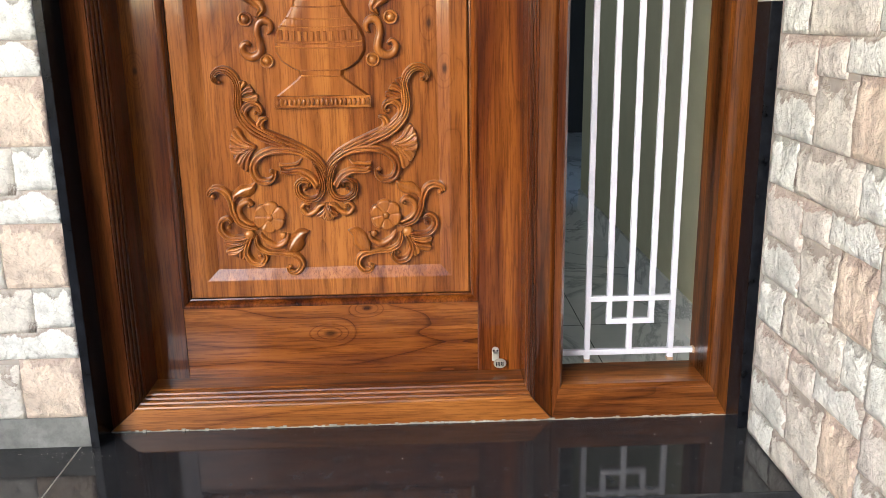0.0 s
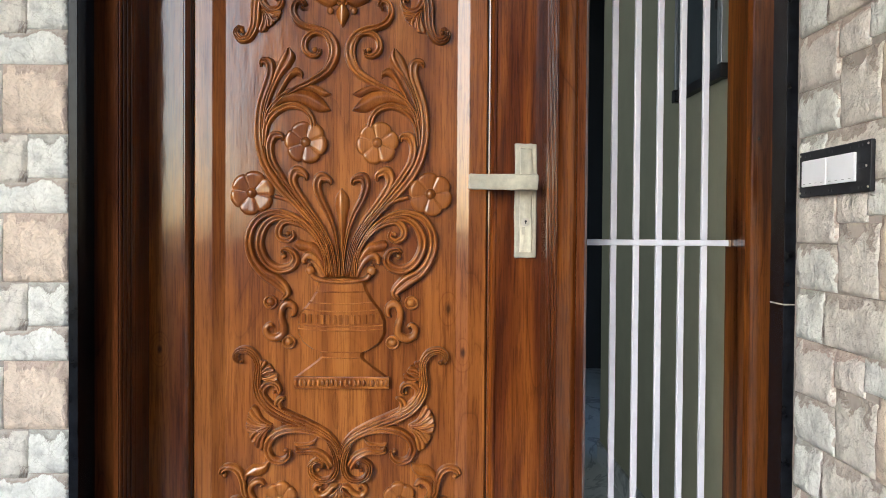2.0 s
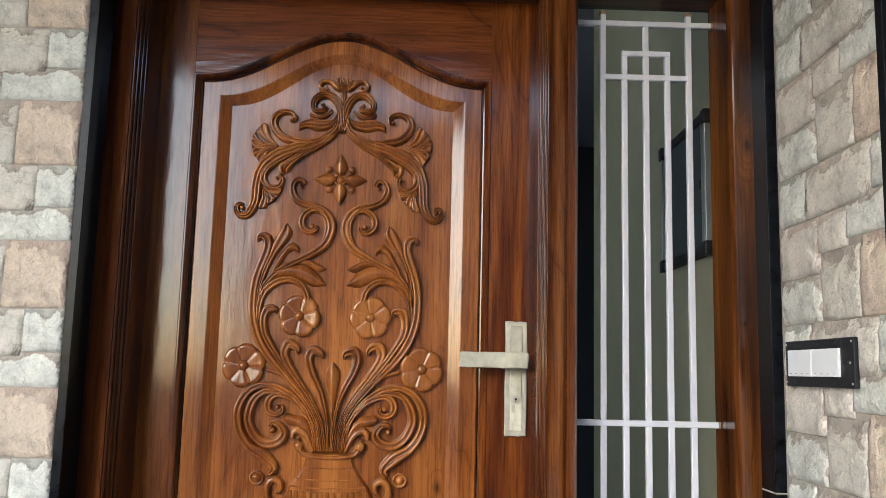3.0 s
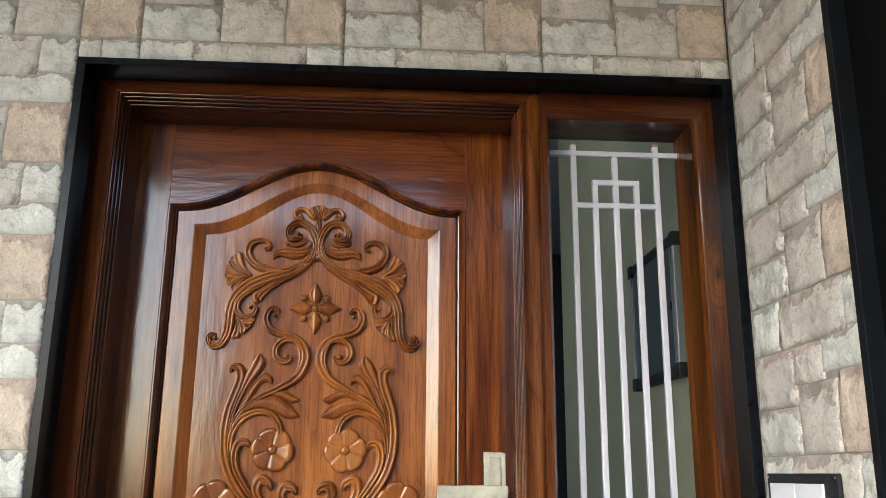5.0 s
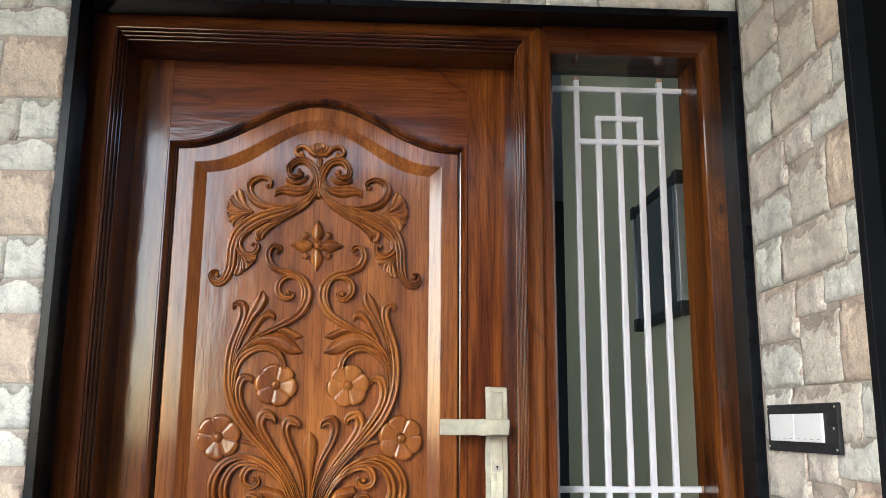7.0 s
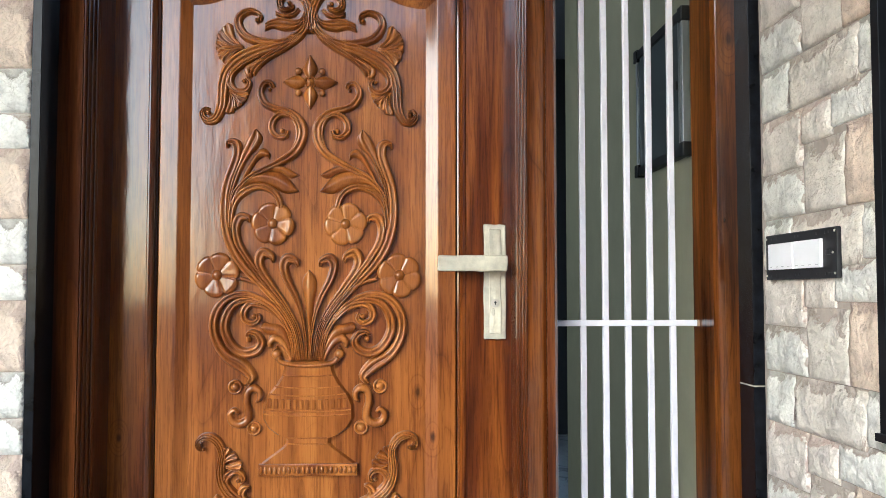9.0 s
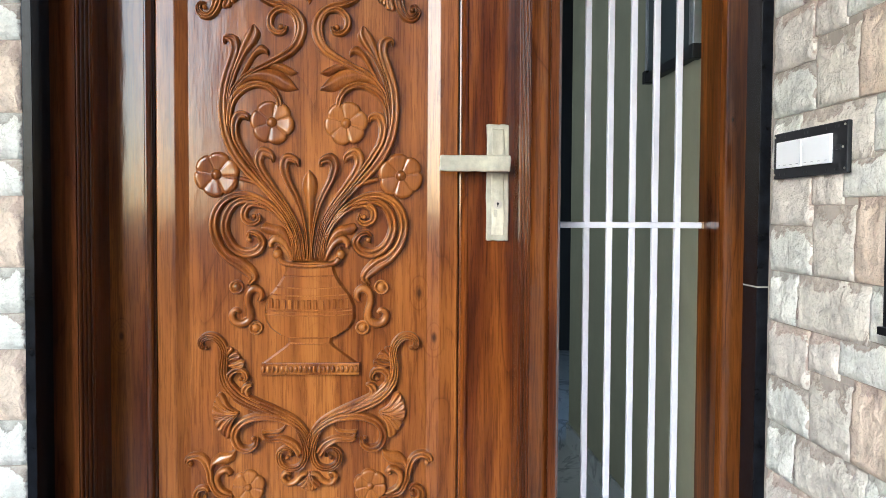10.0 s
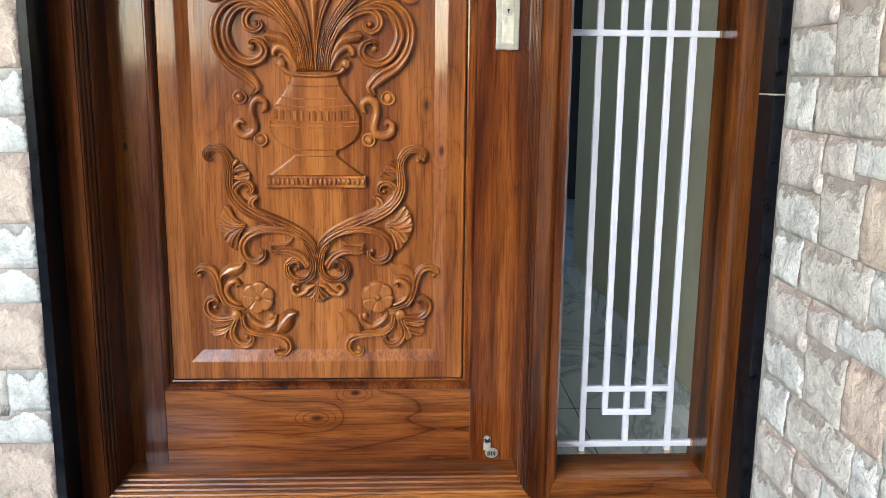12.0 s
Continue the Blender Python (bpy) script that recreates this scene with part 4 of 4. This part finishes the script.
curl(0.0140, 2, (-0.094, 0.341, 0.0088), (-0.174, 0.420, 0.0088), (-0.168, 0.392, 0.0112), (-0.145, 0.377, 0.0112), (-0.108, 0.373, 0.0112), (-0.077, 0.365, 0.0138), (-0.067, 0.345, 0.0138), (-0.079, 0.328, 0.0125), (-0.096, 0.328, 0.0112), (-0.103, 0.343, 0.0075))
stem(0.0120, 1, (-0.161, 0.424, 0.0050), (-0.149, 0.406, 0.0112), (-0.124, 0.392, 0.0125), (-0.102, 0.403, 0.0112), (-0.095, 0.422, 0.0063))
blade(0.0140, 1, [(-0.100, 0.384), (-0.095, 0.409), (-0.079, 0.428), (-0.062, 0.434), (-0.045, 0.427)], [(-0.096, 0.373), (-0.073, 0.374), (-0.059, 0.389), (-0.056, 0.409), (-0.045, 0.426)])
place("berry", lambda: bead(bmesh.new(), -0.1873, 0.4205, 0.0135, 0.015))
place("berry", lambda: bead(bmesh.new(), -0.1076, 0.4176, 0.0085, 0.011))
place("berry", lambda: bead(bmesh.new(), -0.0700, 0.9870, 0.0115, 0.015))
for sx in (-1, 1):
    flower(AXIS + sx * 0.0818, 1.2805, 0.0500, 6, 0.014, 1.571 + 0.18 * sx)
    flower(AXIS + sx * 0.2042, 1.1640, 0.0515, 6, 0.014, 1.571 - 0.35 * sx)
    flower(AXIS + sx * 0.1368, 0.4617, 0.0385, 6, 0.014, 1.2 * sx)
    roundel(AXIS + sx * 0.1616, 0.9140, 0.0165)
    roundel(AXIS + sx * 0.1192, 0.8223, 0.0160)

# four-pointed star blossom
SZ = 1.6057
for a in range(4):
    ca, sa = math.cos(radians(90 * a)), math.sin(radians(90 * a))
    out_, wide_ = np.array((ca, sa)), np.array((-sa, ca))
    hub = np.array((0.0, SZ))
    rim = [hub + out_ * L + wide_ * w for L, w in ((0.008, 0.006), (0.026, 0.0165), (0.042, 0.0135), (0.0635, 0.0006))]
    rim2 = [hub + out_ * L - wide_ * w for L, w in ((0.008, 0.006), (0.026, 0.0165), (0.042, 0.0135), (0.0635, 0.0006))]
    place("petal", lambda: loft(even(spline(rim), 18)[0], even(spline(rim2), 18)[0], 0.015, 1, True), False)
    cb, sb = math.cos(radians(45 + 90 * a)), math.sin(radians(45 + 90 * a))
    place("berry", lambda: bead(bmesh.new(), cb * 0.038, SZ + sb * 0.035, 0.0085, 0.011), False)
roundel(AXIS, SZ, 0.0155)


def vase():
    """The carved urn: a shallow rounded body on a flared foot."""
    prof = [(0.972, 0.058, 0.0), (0.968, 0.057, 1.0), (0.955, 0.057, 1.0), (0.951, 0.058, 1.0), (0.940, 0.061, 1.0), (0.920, 0.073, 1.0), (0.895, 0.093, 1.0),
            (0.872, 0.103, 1.0), (0.842, 0.103, 1.0), (0.822, 0.092, 1.0), (0.806, 0.070, 1.0), (0.799, 0.052, 1.0), (0.788, 0.051, 0.95), (0.780, 0.058, 0.9), (0.762, 0.082, 0.9), (0.744, 0.106, 0.9), (0.738, 0.107, 0.0)]
    bm = bmesh.new()
    rows = []
    for z, w, hgt in prof:
        rim = 0.008
        flat = [(w - rim) * (-1 + k / 8) for k in range(17)]
        row = [bm.verts.new((-w, FIELD_Y + 0.0015, z))]
        for x in flat:
            row.append(bm.verts.new((x, FIELD_Y + 0.0015 - 0.0125 * hgt - 0.0020 * (1 - (x / w) ** 2) * hgt, z)))
        row.append(bm.verts.new((w, FIELD_Y + 0.0015, z)))
        rows.append(row)
    for a, b in zip(rows, rows[1:]):
        for k in range(18):
            bm.faces.new((a[k], a[k + 1], b[k + 1], b[k]))
    part("vase", bm, CARVED, panel_ob)
    lip = [(-0.068, 0.982, 0.012), (-0.058, 0.969, 0.011), (-0.032, 0.963, 0.010), (0.0, 0.961, 0.010), (0.032, 0.963, 0.010), (0.058, 0.969, 0.011), (0.068, 0.982, 0.012)]
    place("vase_lip", lambda: band(lip, 0.0165, 1), False)

    def face(x, w):
        return FIELD_Y - 0.0110 - 0.0020 * (1 - (x / w) ** 2)

    for i in range(13):
        x = -0.084 + 0.014 * i
        y, z = face(x, 0.101), 0.8795 - 0.005 * (1 - (x / 0.1) ** 2)
        bm = box(x - 0.0042, x + 0.0042, y - 0.0036, y + 0.004, z - 0.011, z + 0.011, 0.0012, 1)
        bmesh.ops.translate(bm, vec=(AXIS, 0, 0), verts=bm.verts)
        part("tooth", bm, CARVED, panel_ob)
    for z, w, sag in ((0.9400, 0.0560, 0.002), (0.9150, 0.0720, 0.004), (0.8985, 0.0850, 0.005), (0.8630, 0.0970, 0.005), (0.8540, 0.0970, 0.005), (0.8010, 0.0440, 0.001), (0.7880, 0.0430, 0.001)):
        bm = bmesh.new()
        rows = []
        for k in range(25):
            x = w * (-1 + k / 12)
            zz, y = z - sag * (1 - (x / w) ** 2), face(x, w + 0.006)
            rows.append([bm.verts.new((AXIS + x, y + dy, zz + dz)) for dz, dy in ((-0.0020, 0.001), (-0.0010, -0.0018), (0.0010, -0.0018), (0.0020, 0.001))])
        for p, q in zip(rows, rows[1:]):
            for k in range(3):
                bm.faces.new((p[k], p[k + 1], q[k + 1], q[k]))
        part("band", bm, CARVED, panel_ob, smooth=True)
    part("plinth", box(-0.110, 0.110, FIELD_Y - 0.0125, FIELD_Y + 0.001, 0.716, 0.743, 0.0015), CARVED, panel_ob)
    for i in range(21):
        x = -0.104 + 0.0104 * i
        bm = bmesh.new()
        bmesh.ops.create_uvsphere(bm, u_segments=8, v_segments=6, radius=1.0)
        bmesh.ops.scale(bm, vec=(0.0042, 0.004, 0.0085), verts=bm.verts)
        bmesh.ops.translate(bm, vec=(x, FIELD_Y - 0.0125, 0.7295), verts=bm.verts)
        part("bead", bm, CARVED, panel_ob, smooth=True)


vase()

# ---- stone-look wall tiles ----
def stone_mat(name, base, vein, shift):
    """Printed and embossed stone: pale cleft face; greyer ragged break at top and sides is shading painted into the
    print's colour.
    """
    m, t, nodes, links, p = nodes_of(name)
    v = mapping(nodes, links, (1, 1, 1))
    v.node.inputs["Location"].default_value = (shift, shift * 0.7, shift * 1.3)
    big = noise_tex(nodes, links, v, 16.0, 5, 0.6, 0.6)
    fine = noise_tex(nodes, links, v, 140.0, 7, 0.7)
    r = ramp(nodes, [(0.32, tuple(c * 0.72 for c in base)), (0.5, base), (0.68, tuple(min(0.9, c * 1.16) for c in base))])
    links.new(big.outputs["Fac"], r.inputs[0])
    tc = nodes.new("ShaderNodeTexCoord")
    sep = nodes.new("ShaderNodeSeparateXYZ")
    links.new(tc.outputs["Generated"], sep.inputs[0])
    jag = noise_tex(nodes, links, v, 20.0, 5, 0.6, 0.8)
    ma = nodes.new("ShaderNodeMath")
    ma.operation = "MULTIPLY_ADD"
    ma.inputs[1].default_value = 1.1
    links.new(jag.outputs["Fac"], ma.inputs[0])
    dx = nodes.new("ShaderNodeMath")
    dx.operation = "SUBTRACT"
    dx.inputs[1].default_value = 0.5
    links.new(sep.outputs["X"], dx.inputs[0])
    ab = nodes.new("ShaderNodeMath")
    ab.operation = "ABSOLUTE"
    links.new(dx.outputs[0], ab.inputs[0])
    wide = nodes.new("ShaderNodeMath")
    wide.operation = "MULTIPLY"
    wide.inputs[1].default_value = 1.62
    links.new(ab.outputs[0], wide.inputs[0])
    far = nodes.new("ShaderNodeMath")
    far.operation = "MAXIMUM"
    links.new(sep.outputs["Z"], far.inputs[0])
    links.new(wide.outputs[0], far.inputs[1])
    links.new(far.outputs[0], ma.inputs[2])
    # edge mask: where painted shading darkens the printed face
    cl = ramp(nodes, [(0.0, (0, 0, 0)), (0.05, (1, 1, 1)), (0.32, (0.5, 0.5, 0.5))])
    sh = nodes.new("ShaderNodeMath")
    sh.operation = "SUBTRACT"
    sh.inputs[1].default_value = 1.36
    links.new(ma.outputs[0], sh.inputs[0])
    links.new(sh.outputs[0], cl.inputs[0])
    # vein is the shade colour painted along the stone's edges
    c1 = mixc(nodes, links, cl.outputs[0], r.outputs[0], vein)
    rf = ramp(nodes, [(0.32, (0.72, 0.70, 0.68)), (0.55, (1, 1, 1))])
    links.new(fine.outputs["Fac"], rf.inputs[0])
    crk = noise_tex(nodes, links, v, 24.0, 6, 0.62, 0.35)
    c2 = mixc(nodes, links, 0.6, c1, rf.outputs[0], "MULTIPLY")
    vein_map = noise_tex(nodes, links, v, 13.0, 7, 0.6, 0.5)
    rv = ramp(nodes, [(0.478, (1, 1, 1)), (0.496, (0.50, 0.46, 0.42)), (0.500, (1.04, 1.04, 1.03)), (0.56, (1, 1, 1))])
    links.new(vein_map.outputs["Fac"], rv.inputs[0])
    c2 = mixc(nodes, links, 0.45, c2, rv.outputs[0], "MULTIPLY")
    hair = noise_tex(nodes, links, v, 34.0, 5, 0.55, 1.2)
    rh = ramp(nodes, [(0.482, (1, 1, 1)), (0.494, (0.55, 0.49, 0.44)), (0.502, (1, 1, 1))])
    links.new(hair.outputs["Fac"], rh.inputs[0])
    c2 = mixc(nodes, links, 0.16, c2, rh.outputs[0], "MULTIPLY")
    links.new(c2, p.inputs["Base Color"])
    p.inputs["Roughness"].default_value = 0.5
    ad = nodes.new("ShaderNodeMath")
    ad.operation = "ADD"
    links.new(crk.outputs["Fac"], ad.inputs[0])
    half = nodes.new("ShaderNodeMath")
    half.operation = "MULTIPLY"
    half.inputs[1].default_value = 0.16
    links.new(fine.outputs["Fac"], half.inputs[0])
    links.new(half.outputs[0], ad.inputs[1])
    slab = nodes.new("ShaderNodeMath")
    slab.operation = "MULTIPLY_ADD"
    slab.inputs[1].default_value = 1.3
    links.new(noise_tex(nodes, links, v, 9.0, 3, 0.5, 0.9).outputs["Fac"], slab.inputs[0])
    links.new(ad.outputs[0], slab.inputs[2])
    bump(nodes, links, slab.outputs[0], 1.0, 0.016, p.inputs["Normal"])
    return m


W_, B_, P_, R_ = (0.76, 0.75, 0.69), (0.71, 0.66, 0.58), (0.72, 0.59, 0.47), (0.72, 0.66, 0.59)
# stone colours, then the shading painted along their upper and side edges
GREY_SHADE, BROWN_SHADE, ROSE_SHADE = (0.38, 0.36, 0.31), (0.41, 0.345, 0.285), (0.49, 0.38, 0.31)
TILE_JOINT = plain("tile_groove", (0.40, 0.35, 0.30), 0.8, var=0.25, scale=60, bmp=0.3)

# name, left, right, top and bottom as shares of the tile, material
LAYOUT = [("A", 0.0, 0.262, 0.0, 0.335, W_, GREY_SHADE), ("B", 0.262, 0.815, 0.0, 0.335, B_, BROWN_SHADE), ("C", 0.815, 1.0, 0.0, 0.30, W_, GREY_SHADE),
          ("D", 0.0, 0.372, 0.335, 0.70, R_, ROSE_SHADE), ("E", 0.0, 0.385, 0.70, 1.0, W_, BROWN_SHADE), ("F", 0.372, 0.612, 0.335, 0.575, R_, ROSE_SHADE),
          ("G", 0.612, 1.0, 0.30, 0.535, W_, BROWN_SHADE), ("H", 0.385, 0.705, 0.575, 1.0, B_, BROWN_SHADE), ("I", 0.705, 1.0, 0.535, 1.0, P_, ROSE_SHADE)]
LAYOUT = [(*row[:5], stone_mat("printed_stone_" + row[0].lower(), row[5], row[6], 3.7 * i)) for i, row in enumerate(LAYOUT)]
cache = {}


def stone_mesh(key, w, h, mat, seed):
    """An embossed stone, its corner at the origin: cleft face, ragged upper break, rounded rim."""
    k = (key, round(w, 3), round(h, 3))
    if k in cache:
        return cache[k]
    g = 0.0005
    nx, nz = max(5, min(16, int(w / 0.009))), max(5, min(14, int(h / 0.009)))
    verts, faces = [], []

    def inset(i, n, size):
        return g if i == 0 else size - g if i == n else 0.0022 + (size - 0.0044) * (i - 1) / (n - 2)

    for j in range(nz + 1):
        for i in range(nx + 1):
            x, z = inset(i, nx, w), inset(j, nz, h)
            edge = min(i, nx - i, j, nz - j)
            nv = Vector((x * 22 + seed * 7.3, z * 22, seed * 3.1))
            rough = noise.noise(nv) * 0.5 + noise.noise(nv * 2.7) * 0.3
            y = -0.0065 - 0.0075 * rough
            br = 0.78 + 0.16 * noise.noise(Vector((x * 30 + seed, seed * 2.0, 0.0)))
            if j / nz > br:
                y += 0.0058
            if edge == 0:
                y = 0.0006
            elif edge == 1:
                y = y * 0.72 + 0.0012 * noise.noise(nv * 5.0)
            if edge > 1:
                x += 0.0022 * noise.noise(nv * 3.1)
                z += 0.0022 * noise.noise(nv * 3.1 + Vector((5, 5, 5)))
            verts.append((x, y, z))
    for j in range(nz):
        for i in range(nx):
            a = j * (nx + 1) + i
            faces.append((a, a + 1, a + nx + 2, a + nx + 1))
    me = bpy.data.meshes.new("stone")
    me.from_pydata(verts, [], faces)
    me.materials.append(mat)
    for f in me.polygons:
        f.use_smooth = True
    cache[k] = me
    return me


def lay_tile(parent, m, u0, z0, clip):
    """The nine stones of one tile, cut to clip (u0, u1, z0, z1); m places the wall's plane."""
    for n, (key, a, b, t0, t1, mat) in enumerate(LAYOUT):
        x0, x1 = u0 + a * TW, u0 + b * TW
        s0, s1 = z0 + (1 - t1) * TH, z0 + (1 - t0) * TH
        cx0, cx1, cz0, cz1 = max(x0, clip[0]), min(x1, clip[1]), max(s0, clip[2]), min(s1, clip[3])
        if cx1 - cx0 < 0.012 or cz1 - cz0 < 0.012:
            continue
        ob = new("stone", stone_mesh(key, cx1 - cx0, cz1 - cz0, mat, n + 1))
        ob.parent = parent
        ob.matrix_basis = m @ Matrix.Translation((cx0, 0, cz0))


front = Matrix.Translation((0, WALL_Y + 0.004, 0))
side = Matrix.Translation((SIDE_X + 0.004, -0.088, 0)) @ Matrix.Rotation(radians(-90), 4, "Z")
part("bedding", box(-2.6, FX0 - 0.0195, WALL_Y + 0.0045, WALL_Y + 0.012, TZ0, 2.72), TILE_JOINT, wall_front)
part("bedding", box(FX0 - 0.0195, SIDE_X, WALL_Y + 0.0045, WALL_Y + 0.012, FTOP + 0.017, 2.72), TILE_JOINT, wall_front)
part("bedding", box(SIDE_X + 0.0045, SIDE_X + 0.012, -0.515, WALL_Y, 0.0, 2.72), TILE_JOINT, wall_side)
part("bedding", box(SIDE_X + 0.0045, SIDE_X + 0.012, -1.4, -0.515, -0.17, 0.90), TILE_JOINT, wall_side)
part("plaster_edge", box(-2.6, FX0 - 0.021, WALL_Y + 0.002, WALL_Y + 0.012, 0.0, TZ0, 0.001), CEMENT, wall_front, "bare cement strip under the tiles")
XE = FX0 - 0.020
for c in range(7):
    for k in range(2):
        lay_tile(wall_front, front, XE - TW * (k + 1), TZ0 + TH * c, (-1.2, XE, TZ0, 2.1685))
HX = -0.395
for c in (6, 7, 8):
    for k in range(-3, 3):
        lay_tile(wall_front, front, HX + TW * k, TZ0 + TH * c, (-1.2 if c > 6 else XE, SIDE_X + 0.003, FTOP + 0.017, 2.715))
for c in range(-1, 9):
    lay_tile(wall_side, side, 0.0, TZ0 + TH * c, (0.0, 0.424 if c >= 3 else 1.3, 0.0, 2.715))
    if c < 3:
        lay_tile(wall_side, side, TW, TZ0 + TH * c, (0.0, 1.3, -0.16 if c < 0 else 0.0, 0.905))
